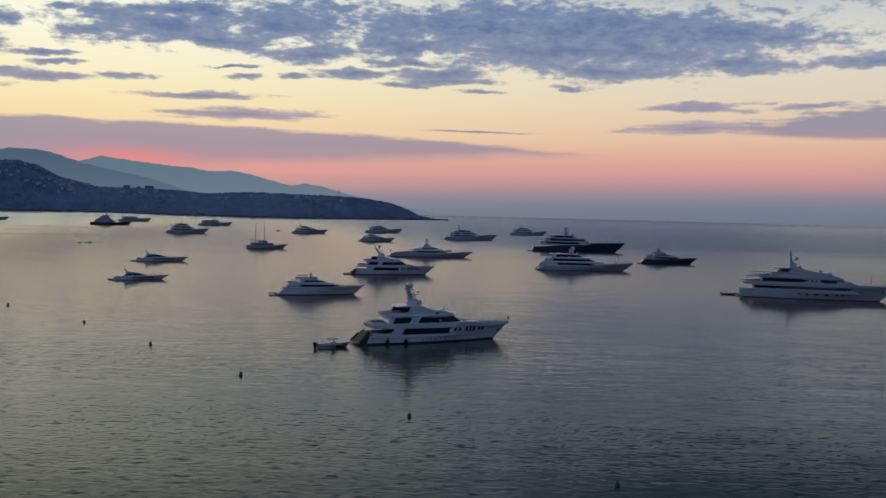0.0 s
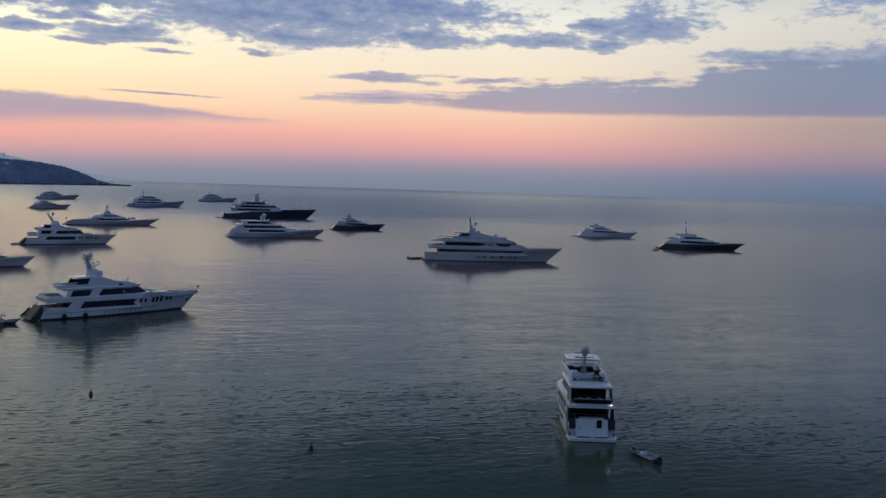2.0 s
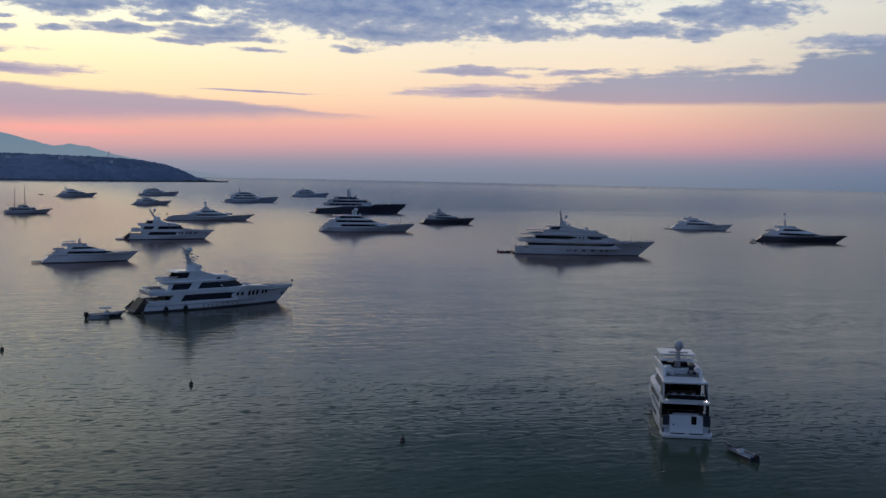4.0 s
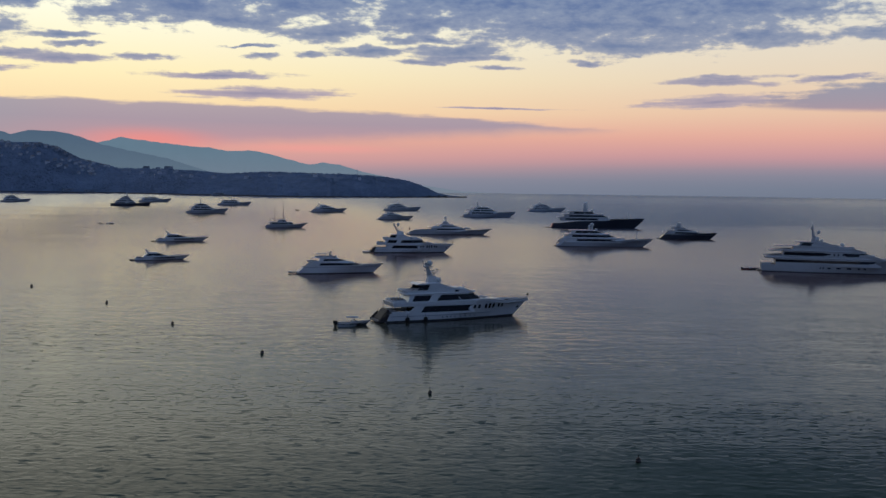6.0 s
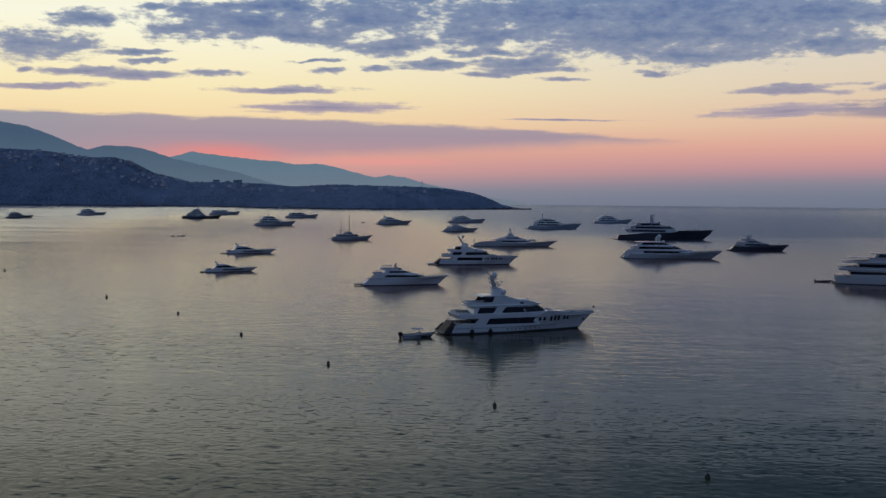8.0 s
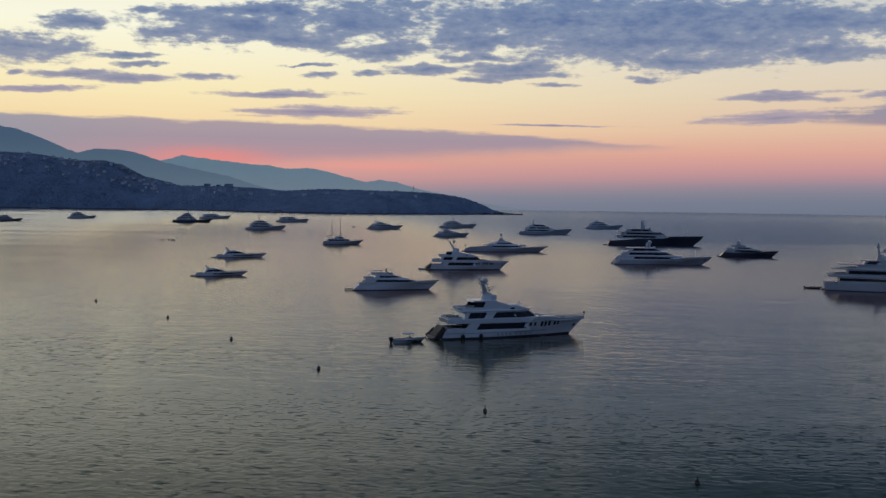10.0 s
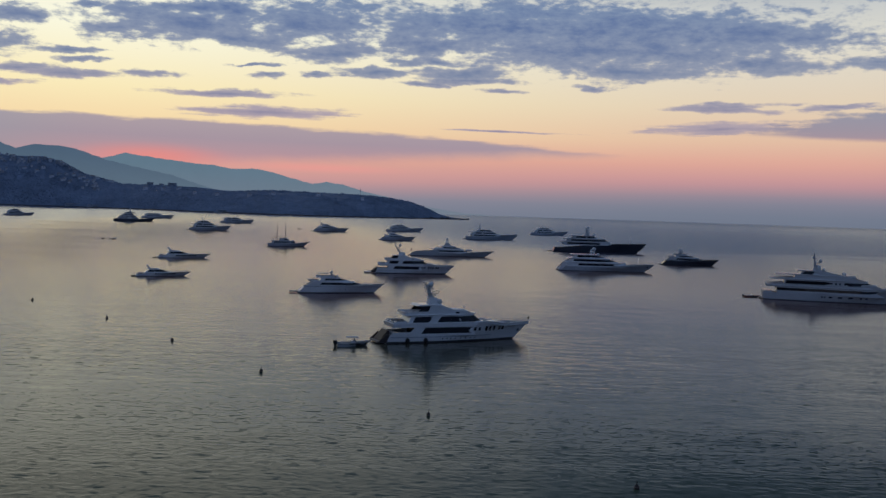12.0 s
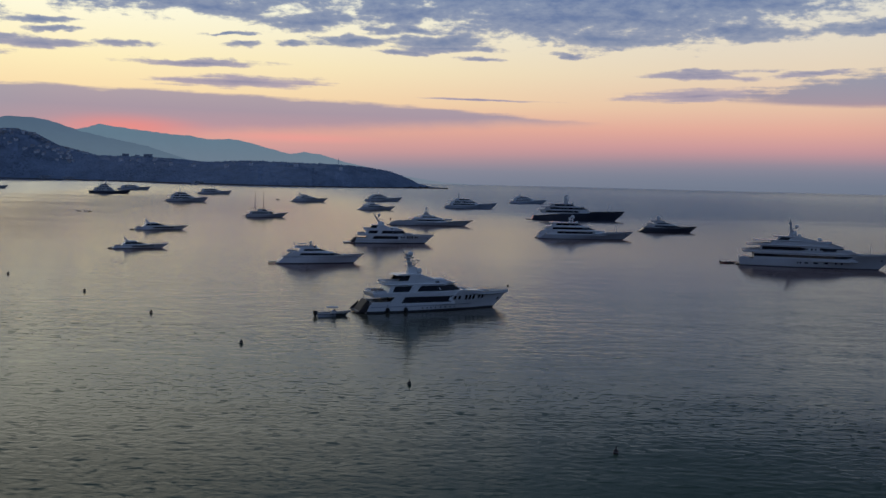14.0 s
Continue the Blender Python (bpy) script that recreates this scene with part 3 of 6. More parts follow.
def clump_mesh(name, mat, count, spread, size, seed, squash=(0.20, 0.34), sunk=0.17):
    """Crowns of a far wood as one mesh: uneven low clumps with gaps."""
    rng = np.random.default_rng(seed)
    base = bmesh.new()
    bmesh.ops.create_icosphere(base, subdivisions=1, radius=1.0)
    base.verts.ensure_lookup_table()
    bv = np.array([v.co[:] for v in base.verts])
    bf = [[v.index for v in f.verts] for f in base.faces]
    base.free()
    verts, faces = [], []
    for k in range(count):
        b, s = spread(rng)
        p = land_point(b, s)
        r = rng.uniform(*size)
        ahead = np.array([math.sin(radians(b)), math.cos(radians(b))])
        slope = (land_height(b, min(1.0, s + 0.02)) - land_height(b, max(0.0, s - 0.02))) / (crest_run(b) * 0.04)
        jig = bv * (r * rng.uniform(0.88, 1.12, (len(bv), 1))) * np.array([1.0, 1.0, rng.uniform(*squash)])
        jig[:, 2] += (jig[:, :2] @ ahead) * slope
        off = len(verts)
        verts += [tuple(v) for v in jig + np.array([p.x, p.y, p.z - r * sunk])]
        faces += [[i + off for i in f] for f in bf]
    me = bpy.data.meshes.new(name)
    me.from_pydata(verts, [], faces)
    me.materials.append(mat)
    me.shade_smooth()
    return new(name, me)


def over_headland(rng):
    b = rng.uniform(-34, -0.9) if rng.random() < 0.85 else rng.uniform(-22, -2)
    return b, rng.uniform(0.03, 1.06)


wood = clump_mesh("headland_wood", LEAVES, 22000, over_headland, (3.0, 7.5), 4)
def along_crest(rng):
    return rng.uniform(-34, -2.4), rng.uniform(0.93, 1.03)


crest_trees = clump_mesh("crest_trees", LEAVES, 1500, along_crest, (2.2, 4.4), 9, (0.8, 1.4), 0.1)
tagged(crest_trees, "dark tree crowns along the crest of the headland, coloured blue for haze", "trees", kind="stuff")
tagged(wood, "dense dark pine wood covering the headland, its colour blued for haze", "woods", kind="stuff")


def range_of_hills(name, mat, r0, r1, profile, lo, hi, seed, label):
    bm = blank()
    rows = []
    for b in np.arange(lo, hi + 0.01, 0.12):
        top = EYE_HEIGHT + math.tan(radians(profile(b))) * r1
        row = []
        for s in (0, 0.2, 0.4, 0.6, 0.8, 0.92, 1.0, 1.06):
            fold = noise.fractal(Vector((b * 0.5, s * 1.6, seed)), 1.0, 2.0, 6)
            z = (top + 3) * min(1, s) ** 0.8 * (1 + 0.22 * fold * math.sin(math.pi * min(1, s))) - 3
            if s > 0.9:
                z += 3.5 * noise.fractal(Vector((b * 2.2, 0, seed)), 1.0, 2.0, 4)
            row.append(polar(b, r0 + (r1 - r0) * s, z if s <= 1 else z - 20))
        rows.append(row)
    rings(bm, rows, caps=False, closed=False)
    return tagged(part(name, bm, mat, smooth=True), label, "mountains", kind="structure")


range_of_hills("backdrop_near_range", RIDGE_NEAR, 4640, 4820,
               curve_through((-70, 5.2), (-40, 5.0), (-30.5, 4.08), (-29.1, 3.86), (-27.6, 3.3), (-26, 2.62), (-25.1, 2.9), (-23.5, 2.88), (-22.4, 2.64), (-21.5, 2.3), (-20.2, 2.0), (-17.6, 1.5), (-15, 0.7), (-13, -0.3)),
               -66, -13, 2.0, "blue-grey mountain ridge falling towards the sea, glowing for haze")
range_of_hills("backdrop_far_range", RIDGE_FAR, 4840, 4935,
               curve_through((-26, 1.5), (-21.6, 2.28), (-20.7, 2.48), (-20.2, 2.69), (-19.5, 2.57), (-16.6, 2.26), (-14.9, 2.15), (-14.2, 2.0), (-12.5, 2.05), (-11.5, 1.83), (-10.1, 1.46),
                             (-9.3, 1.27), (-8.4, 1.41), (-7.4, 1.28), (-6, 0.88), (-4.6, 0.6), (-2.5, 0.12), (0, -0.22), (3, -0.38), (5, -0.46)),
               -26, 5, 7.0, "pale mountain ridge dropping to a far cape, glowing for haze")


# ---- houses among the trees ----
def house(b, s, w, d, h, yaw, walls, label):
    p = land_point(b, s)
    root = new("house")
    root.matrix_basis = pose(p.x, p.y, p.z + 2.5, 0, 0, yaw)
    bm = blank()
    box(bm, -w / 2, w / 2, -d / 2, d / 2, -8, h, 0.15)
    part("wall", bm, walls, root)
    bm = blank()
    e = 0.5
    rings(bm, [[(-w / 2 - e, -d / 2 - e, h), (w / 2 + e, -d / 2 - e, h), (w / 2 + e, d / 2 + e, h), (-w / 2 - e, d / 2 + e, h)],
               [(-w / 4, -0.2, h + 1.9), (w / 4, -0.2, h + 1.9), (w / 4, 0.2, h + 1.9), (-w / 4, 0.2, h + 1.9)]])
    part("roof", bm, ROOF_TILE, root)
    for k in range(max(2, int(w / 3.5))):
        for z in np.arange(1.0, h - 1.2, 3.0):
            bm = blank()
            x = -w / 2 + (k + 0.5) * w / max(2, int(w / 3.5))
            box(bm, x - 0.45, x + 0.45, -d / 2 - 0.04, -d / 2 + 0.1, z, z + 1.5)
            part("window", bm, GLASS, root)
    return tagged(root, label, "house", group="hillside houses")


rng = random.Random(11)
for k in range(110):
    b = rng.uniform(-31.5, -20.8)
    s = rng.uniform(0.36, 0.90) if b < -24 else rng.uniform(0.3, 0.8)
    house(b, s, rng.uniform(7, 17), rng.uniform(7, 10), rng.uniform(3.2, 6.8), rng.uniform(-12, 25) - b, HOUSE_WALL if rng.random() < 0.6 else HOUSE_DARK,
          "pale plaster villa with clay roof among hillside trees")
for b, s, w in ((-19.0, 0.55, 16), (-18.0, 0.5, 14), (-17.1, 0.62, 18), (-16.2, 0.45, 12), (-14.9, 0.5, 14), (-13.0, 0.5, 15), (-11.6, 0.55, 12), (-8.9, 0.6, 15), (-6.2, 0.5, 10)):
    house(b, s, w, 10, 7.5, 8 - b, HOUSE_WALL, "pale plaster villa standing in the headland's pine wood")


def hotel_block(b, w, h):
    p = land_point(b, 0.97)
    root = new("apartment_block")
    root.matrix_basis = pose(p.x, p.y, p.z + 2, 0, 0, -b)
    bm = blank()
    box(bm, -w / 2, w / 2, -7, 7, -6, h, 0.2)
    part("wall", bm, CONCRETE, root)
    bm = blank()
    box(bm, -w / 2 - 0.6, w / 2 + 0.6, -7.6, 7.6, h, h + 0.6, 0.1)
    part("roof", bm, CONCRETE, root)
    for z in np.arange(1.5, h - 1.5, 3.1):
        for k in range(int(w / 4)):
            bm = blank()
            x = -w / 2 + 2 + k * 4
            box(bm, x - 0.9, x + 0.9, -7.05, -6.9, z, z + 1.7)
            part("window", bm, GLASS, root)
    return tagged(root, "dark flat-roofed apartment block on the headland crest", "building", group="crest blocks")


def waterfront_block(b, w, h):
    p = polar(b, shore_r(b) + 14, 2.0)
    root = new("waterfront_building")
    root.matrix_basis = pose(p.x, p.y, p.z, 0, 0, -b)
    bm = blank()
    box(bm, -w / 2, w / 2, -6, 26, -4, h, 0.2)
    part("wall", bm, CONCRETE, root)
    bm = blank()
    box(bm, -w / 2 - 0.5, w / 2 + 0.5, -6.6, 26, h, h + 0.7, 0.1)
    part("roof", bm, CONCRETE, root)
    for z in np.arange(2.0, h - 2.0, 3.4):
        for k in range(int(w / 6)):
            bm = blank()
            x = -w / 2 + 3 + k * 6
            box(bm, x - 1.4, x + 1.4, -6.05, -5.9, z, z + 1.9)
            part("window", bm, GLASS, root)
    return tagged(root, "long low grey building at the foot of the slope", "building", group="waterfront buildings")


waterfront_block(-22.9, 58, 12)
waterfront_block(-21.6, 74, 9)
hotel_block(-18.75, 26, 10)
hotel_block(-17.5, 34, 11)
hotel_block(-18.1, 18, 6)
p = land_point(-6.35, 1.0)
tower = new("radio_mast")
tower.matrix_basis = pose(p.x, p.y, p.z)
bm = blank()
tube(bm, (0, 0, 0), (0, 0, 26), 1.1, 0.6)
part("pole", bm, MAST, tower)
bm = blank()
tube(bm, (0, 0, 18), (0, 0, 21), 1.9, 1.9)
part("platform", bm, MAST, tower)
tagged(tower, "thin grey signal mast rising above the wood", "mast")
for b, s in ((-18.5, 0.38), (-18.3, 0.36), (-17.1, 0.36), (-16.7, 0.35), (-22.1, 0.3), (-27.5, 0.4)):
    p = land_point(b, s)
    root = new("street_lamp")
    root.matrix_basis = pose(p.x, p.y, p.z)
    bm = blank()
    tube(bm, (0, 0, 0), (0, 0, 14), 0.25, 0.15)
    part("pole", bm, MAST, root)
    bm = blank()
    ball(bm, (0, -0.5, 14.3), 0.5, 0.8, 8)
    part("lamp_head", bm, WARM_LAMP, root, "lit warm lamp")
    tagged(root, "small lit lamp on a pole among the hillside houses", "lamp", group="hillside lamps")

# ---- yachts: local x runs from the stern to the bow, y to port, z up from the waterline ----
class Hull:
    def __init__(self, length, beam, sheer, bow_rake, stern_rake=0.5, draft=2.0, step=None, full=2.3, tuck=0.86):
        """sheer: heights at stern, midships and bow; step: (x, rise) of a raised forward bulwark."""
        self.length, self.beam, self.sheer, self.bow_rake, self.stern_rake = length, beam, sheer, bow_rake, stern_rake
        self.draft, self.step, self.full, self.tuck = draft, step, full, tuck

    def top(self, x):
        u = min(1.0, max(0.0, x / self.length))
        a, m, b = self.sheer
        z = a + (m - a) * ease(u, 0, 0.5) if u < 0.5 else m + (b - m) * ((u - 0.5) * 2) ** 1.6
        if self.step:
            z += self.step[1] * ease(x, self.step[0], self.step[0] + self.step[2])
        return z

    def ends(self, z):
        q = max(-0.6, z / self.sheer[2])
        return self.stern_rake * min(1.0, max(0.0, z / self.sheer[0])), self.length - self.bow_rake * (1 - min(1.0, q)) ** 1.0

    def half(self, x, z):
        a, b = self.ends(z)
        u = min(1.0, max(0.0, (x - a) / (b - a)))
        q = min(1.0, max(0.0, z / self.sheer[2]))
        deck = (0.90 + 0.10 * ease(u, 0, 0.3)) * (1 - max(0.0, (u - 0.42) / 0.58) ** (self.full * 1.12))
        wl = (self.tuck + (0.97 - self.tuck) * ease(u, 0, 0.35)) * (1 - max(0.0, (u - 0.30) / 0.70) ** (self.full * 0.56))
        h = wl + (deck - wl) * q ** (0.8 + 0.75 * ease(u, 0.5, 0.9))
        if z < 0:
            h *= max(0.05, 1 - (z / self.draft) ** 2)
        return max(0.012, h) * self.beam / 2

    def station(self, u, inner):
        zt = self.top(u * self.length)
        pts = []
        for z in (-self.draft, -self.draft * 0.55, -0.3, 0.0, 0.3 * zt, 0.62 * zt, zt):
            a, b = self.ends(z)
            x = a + u * (b - a)
            pts.append((x, self.half(x, z), z))
        x, y, z = pts[-1]
        lip = max(0.006, y - 0.22)
        pts += [(x, lip, z + 0.02), (x, lip, z - inner)]
        return pts

    def build(self, root, mat, inner=0.9, n=30, deck_mat=None, label="", flat=None):
        bm = blank()
        us = [(i / n) ** 0.9 for i in range(n + 1)]
        rows = []
        decks = []
        for u in us:
            p = self.station(u, inner)
            rows.append([(x, -y, z) for x, y, z in p[::-1]] + p)
            decks.append([(p[-1][0], -p[-1][1] - 0.05, p[-1][2]), (p[-1][0], p[-1][1] + 0.05, p[-1][2])])
        rings(bm, rows, caps=False, closed=False)
        first = [v for v in bm.verts][: len(rows[0])]
        bm.faces.new(first[2:-2])
        hull = part("hull", bm, mat, root, label)
        for f in hull.data.polygons:
            f.use_smooth = len(f.vertices) == 4
        hull.data.set_sharp_from_angle(angle=radians(35))
        bm = blank()
        rings(bm, decks, caps=False, closed=False)
        rings(bm, [[(x, y, z - 0.12) for x, y, z in d] for d in decks], caps=False, closed=False)
        part("deck", bm, deck_mat or TEAK, root)
        return hull

    def stripe(self, name, root, mat, z0, z1, x0=0.0, x1=None, proud=0.03, n=24, slant=0.0):
        """A band that follows the hull on both sides."""
        for side in (-1, 1):
            bm = blank()
            rows = []
            for i in range(n + 1):
                loop = []
                for z, off in ((z0, -0.05), (z0, proud), (z1, proud), (z1, -0.05)):
                    a, b = self.ends(z)
                    lo, hi = max(a, x0 + slant * (z - z0)), min(b - 0.02, (x1 if x1 is not None else b) + slant * (z - z0))
                    x = lo + (hi - lo) * i / n
                    loop.append((x, side * (self.half(x, z) + off), z))
                rows.append(loop)
            rings(bm, rows)
            part(name, bm, mat, root)

    def rail(self, root, x0, x1, high=0.9, posts=10, r=0.03):
        for side in (-1, 1):
            feet = []
            for i in range(posts + 1):
                x = x0 + (x1 - x0) * i / posts
                z = self.top(x)
                feet.append(Vector((x, side * max(0.05, self.half(x, z) - 0.12), z)))
            handrail = None
            for lift, thick in ((high, r), (high * 0.5, r * 0.7)):
                bm = blank()
                rings(bm, [[p + Vector((0, thick * math.cos(a), lift + thick * math.sin(a))) for a in (0, 1.26, 2.51, 3.77, 5.03)] for p in feet])
                handrail = part("railing", bm, STEEL, root)
            bm = blank()
            tube(bm, (0, 0, 0), (0, 0, high), r, n=5)
            post = part("rail_post", bm, STEEL, handrail)
            post.location = feet[0]
            for p in feet[1:]:
                twin = new("rail_post", post.data)
                twin.parent = handrail
                twin.location = p


class House:
    """A deckhouse with a rounded raked front."""

    def __init__(self, xa, xf, z0, z1, w, aft=0.3, front=2.0, nose=0.25, lean=0.05, sharp=2.2):
        self.xa, self.xf, self.z0, self.z1, self.w, self.aft, self.front, self.nose, self.lean, self.sharp = xa, xf, z0, z1, w, aft, front, nose, lean, sharp

    def at(self, s, z, off=0.0):
        v = (z - self.z0) / (self.z1 - self.z0)
        a, f = self.xa + self.aft * v - off, self.xf - self.front * v + off
        t = max(0.0, (s - (1 - self.nose)) / self.nose)
        return a + s * (f - a), (self.w * (1 - self.lean * v) + off) * max(0.0, 1 - t ** self.sharp) ** 0.6

    def loop(self, z, off=0.0, s0=0.0, s1=1.0, n=22):
        ss = [s0 + (s1 - s0) * (1 - (1 - i / n) ** 1.5) for i in range(n + 1)]
        side = [self.at(s, z, off) for s in ss]
        if s1 < 1.0:
            return [(x, -y, z) for x, y in side]
        return [(x, -y, z) for x, y in side[:-1]] + [(side[-1][0], 0.0, z)] + [(x, y, z) for x, y in side[:-1]][::-1]

    def walls(self, root, mat, name="deckhouse", label=""):
        bm = blank()
        levels = [self.z0 + (self.z1 - self.z0) * v for v in (0, 0.5, 1)]
        rings(bm, [self.loop(z) for z in levels])
        ob = part(name, bm, mat, root, label)
        for f in ob.data.polygons:
            f.use_smooth = len(f.vertices) == 4
        ob.data.set_sharp_from_angle(angle=radians(40))
        return ob

    def windscreen(self, root, za, zb, s0, panes=1, off=0.035, mat=None):
        """Dark glass round the front, from the share s0 of the length on."""
        bm = blank()
        rings(bm, [self.loop(z, o, s0) for z, o in ((za, -0.1), (za, off), (zb, off), (zb, -0.1))], caps=False, closed=False)
        return part("windscreen", bm, mat or GLASS, root)

    def panes(self, root, za, zb, x0, x1, count=1, gap=0.08, off=0.035, slant=0.0, mat=None):
        """Dark side windows between x0 and x1, both sides; slant leans their ends forward with height."""
        step = (x1 - x0) / count
        for side in (-1, 1):
            for k in range(count):
                a, b = x0 + k * step + gap / 2, x0 + (k + 1) * step - gap / 2
                bm = blank()
                rows = []
                for i in range(5):
                    loop = []
                    for z, o in ((za, -0.1), (za, off), (zb, off), (zb, -0.1)):
                        x = a + (b - a) * i / 4 + slant * (z - za)
                        v = (z - self.z0) / (self.z1 - self.z0)
                        xa, xf = self.xa + self.aft * v, self.xf - self.front * v
                        _, y = self.at(min(1.0, max(0.0, (x - xa) / (xf - xa))), z, o)
                        loop.append((x, side * y, z))
                    rows.append(loop)
                rings(bm, rows)
                part("window", bm, mat or GLASS, root)

    def roof(self, root, mat, thick=0.3, aft=1.5, fore=0.5, wide=0.35, name="roof", lift=0.0, w=None, up_aft=0.0):
        """A slab with rounded rim on top, overhanging aft."""
        z = self.z1 + lift
        v = 1.0
        top = House(self.xa + self.aft - aft, self.xf - self.front + fore, z, z + thick, (w or self.w * (1 - self.lean)) + wide, 0, 0, self.nose, 0, self.sharp)
        bm = blank()
        loops = []
        for dz, off in ((0, -0.18), (thick * 0.25, 0.0), (thick * 0.7, 0.0), (thick, -0.22)):
            loops.append([(x, y, zz + up_aft * max(0.0, 1 - (x - top.xa) / (aft + 2.0))) for x, y, zz in top.loop(z + dz, off)])
        rings(bm, loops)
        ob = part(name, bm, mat, root)
        for f in ob.data.polygons:
            f.use_smooth = len(f.vertices) == 4
        return ob


def coaming(root, x0, x1, w, z0, z1, mat, lean_aft=0.0, thick=0.14, name="bulwark", nose=None):
    """A U-shaped bulwark round an aft deck: two sides and the rounded back."""
    bm = blank()
    path = [(x1, -w)] + [(x0 + 1.0, -w), (x0 + 0.3, -w + 0.3), (x0, -w + 1.0), (x0, w - 1.0), (x0 + 0.3, w - 0.3), (x0 + 1.0, w), (x1, w)]
    rows = []
    for x, y in path:
        k = 1 - thick / w
        xi = x + thick if x < x0 + 0.9 else x
        rows.append([(x, y, z0), (x - lean_aft * (1 if x < x0 + 1.1 else 0), y, z1), (xi - lean_aft * (1 if x < x0 + 1.1 else 0), y * k, z1), (xi, y * k, z0)])
    rings(bm, rows)
    return part(name, bm, mat, root)


def mast(root, x, z0, z1, lean=-0.6, width=1.0, arms=2, dome=0.6, mat=None, tops=True):
    """A raked signal mast: tapered wing section, crossbars, radar bars and domes."""
    m = mat or MAST
    h = z1 - z0
    bm = blank()
    rows = []
    for v in (0, 0.35, 0.7, 1.0):
        c, k = x + lean * v, (1 - 0.62 * v) * width
        rows.append([(c - 0.75 * k, -0.24 * k, z0 + h * 0.82 * v), (c + 0.55 * k, -0.30 * k, z0 + h * 0.82 * v), (c + 0.85 * k, 0, z0 + h * 0.82 * v),
                     (c + 0.55 * k, 0.30 * k, z0 + h * 0.82 * v), (c - 0.75 * k, 0.24 * k, z0 + h * 0.82 * v)])
    rings(bm, rows)
    pole = part("mast", bm, m, root)
    for i in range(arms):
        v = 0.38 + 0.34 * i / max(1, arms - 1) if arms > 1 else 0.55
        bm = blank()
        c, z, span = x + lean * v, z0 + h * 0.82 * v, (1.5 - 0.5 * i) * width
        box(bm, c - 0.14 * width, c + 0.16 * width, -span, span, z, z + 0.12 * width, 0.02)
        part("crossbar", bm, m, pole)
        bm = blank()
        c2 = c + 0.95 * width
        box(bm, c, c2 + 0.2, -0.12 * width, 0.12 * width, z + 0.1, z + 0.2 * width)
        box(bm, c2 - 0.08, c2 + 0.1, -0.9 * width, 0.9 * width, z + 0.32 * width, z + 0.45 * width, 0.02)
        tube(bm, (c2, 0, z + 0.1), (c2, 0, z + 0.36 * width), 0.1 * width)
        part("radar_scanner", bm, m, pole)
    if dome:
        bm = blank()
        ball(bm, (x + lean * 0.85 + 0.5 * width, 0, z0 + h * 0.82 + dome * 0.7), dome, 1.08)
        part("radome", bm, DOME, pole, smooth=True)
    if tops:
        bm = blank()
        for dy, k in ((-0.5, 0.8), (0.5, 0.7), (0, 1.0)):
            c = x + lean - 0.3 * width
            tube(bm, (c, dy * width, z0 + h * 0.6), (c + lean * 0.1, dy * width, z0 + h * (0.8 + 0.2 * k)), 0.05 * width, 0.02, n=5)
        part("aerial", bm, m, pole)
    return pole


def dome_on(root, x, y, z, r, mat=None):
    bm = blank()
    tube(bm, (x, y, z), (x, y, z + r * 0.5), r * 0.45, r * 0.6)
    ball(bm, (x, y, z + r * 1.15), r, 1.12)
    return part("satellite_dome", bm, mat or DOME, root, smooth=True)


def staff(root, x, z, high, flag=True, lean=-0.4):
    bm = blank()
    tube(bm, (x, 0, z), (x + lean, 0, z + high), 0.04, 0.025, n=6)
    pole = part("flagstaff", bm, MAST, root)
    if flag:
        bm = blank()
        rings(bm, [[(x + lean - 0.02, 0.0, z + high), (x + lean - 0.05, 0.0, z + high * 0.45), (x + lean + 0.0, 0.04, z + high * 0.45), (x + lean + 0.03, 0.04, z + high)],
                   [(x + lean - 0.45, 0.15, z + high - 0.3), (x + lean - 0.35, 0.12, z + high * 0.25), (x + lean - 0.33, 0.16, z + high * 0.25), (x + lean - 0.43, 0.19, z + high - 0.3)],
                   [(x + lean - 0.75, 0.0, z + high - 0.6), (x + lean - 0.5, 0.05, z + high * 0.12), (x + lean - 0.48, 0.09, z + high * 0.12), (x + lean - 0.73, 0.04, z + high - 0.6)]])
        part("ensign", bm, FLAG, pole, "dark drooping ensign")


def platform(root, length, w, z=0.45, thick=0.3, mat=None):
    bm = blank()
    plate(bm, [(-length, -w * 0.8), (-length + 0.5, -w), (0.6, -w), (0.6, w), (-length + 0.5, w), (-length, w * 0.8)], z - thick, z)
    part("swim_platform", bm, mat or TEAK, root)


def portholes(root, hull, xs, z, r=0.18, mat=None, tall=1.0):
    for side in (-1, 1):
        for x in xs:
            y = side * hull.half(x, z)
            bm = blank()
            tube(bm, (x, y - side * 0.12, z), (x, y + side * 0.03, z), r, n=10)
            for v in bm.verts:
                v.co.z = z + (v.co.z - z) * tall
            part("porthole", bm, mat or GLASS, root)


def anchor_pocket(root, hull, x, z):
    for side in (-1, 1):
        y = hull.half(x, z)
        bm = blank()
        box(bm, x - 0.45, x + 0.35, side * (y - 0.25), side * (y + 0.05), z - 0.5, z + 0.4, 0.04)
        part("anchor", bm, BOOT, root)


def place(root, x, y, heading):
    root.matrix_basis = pose(x, y, 0, 0, 0, heading)


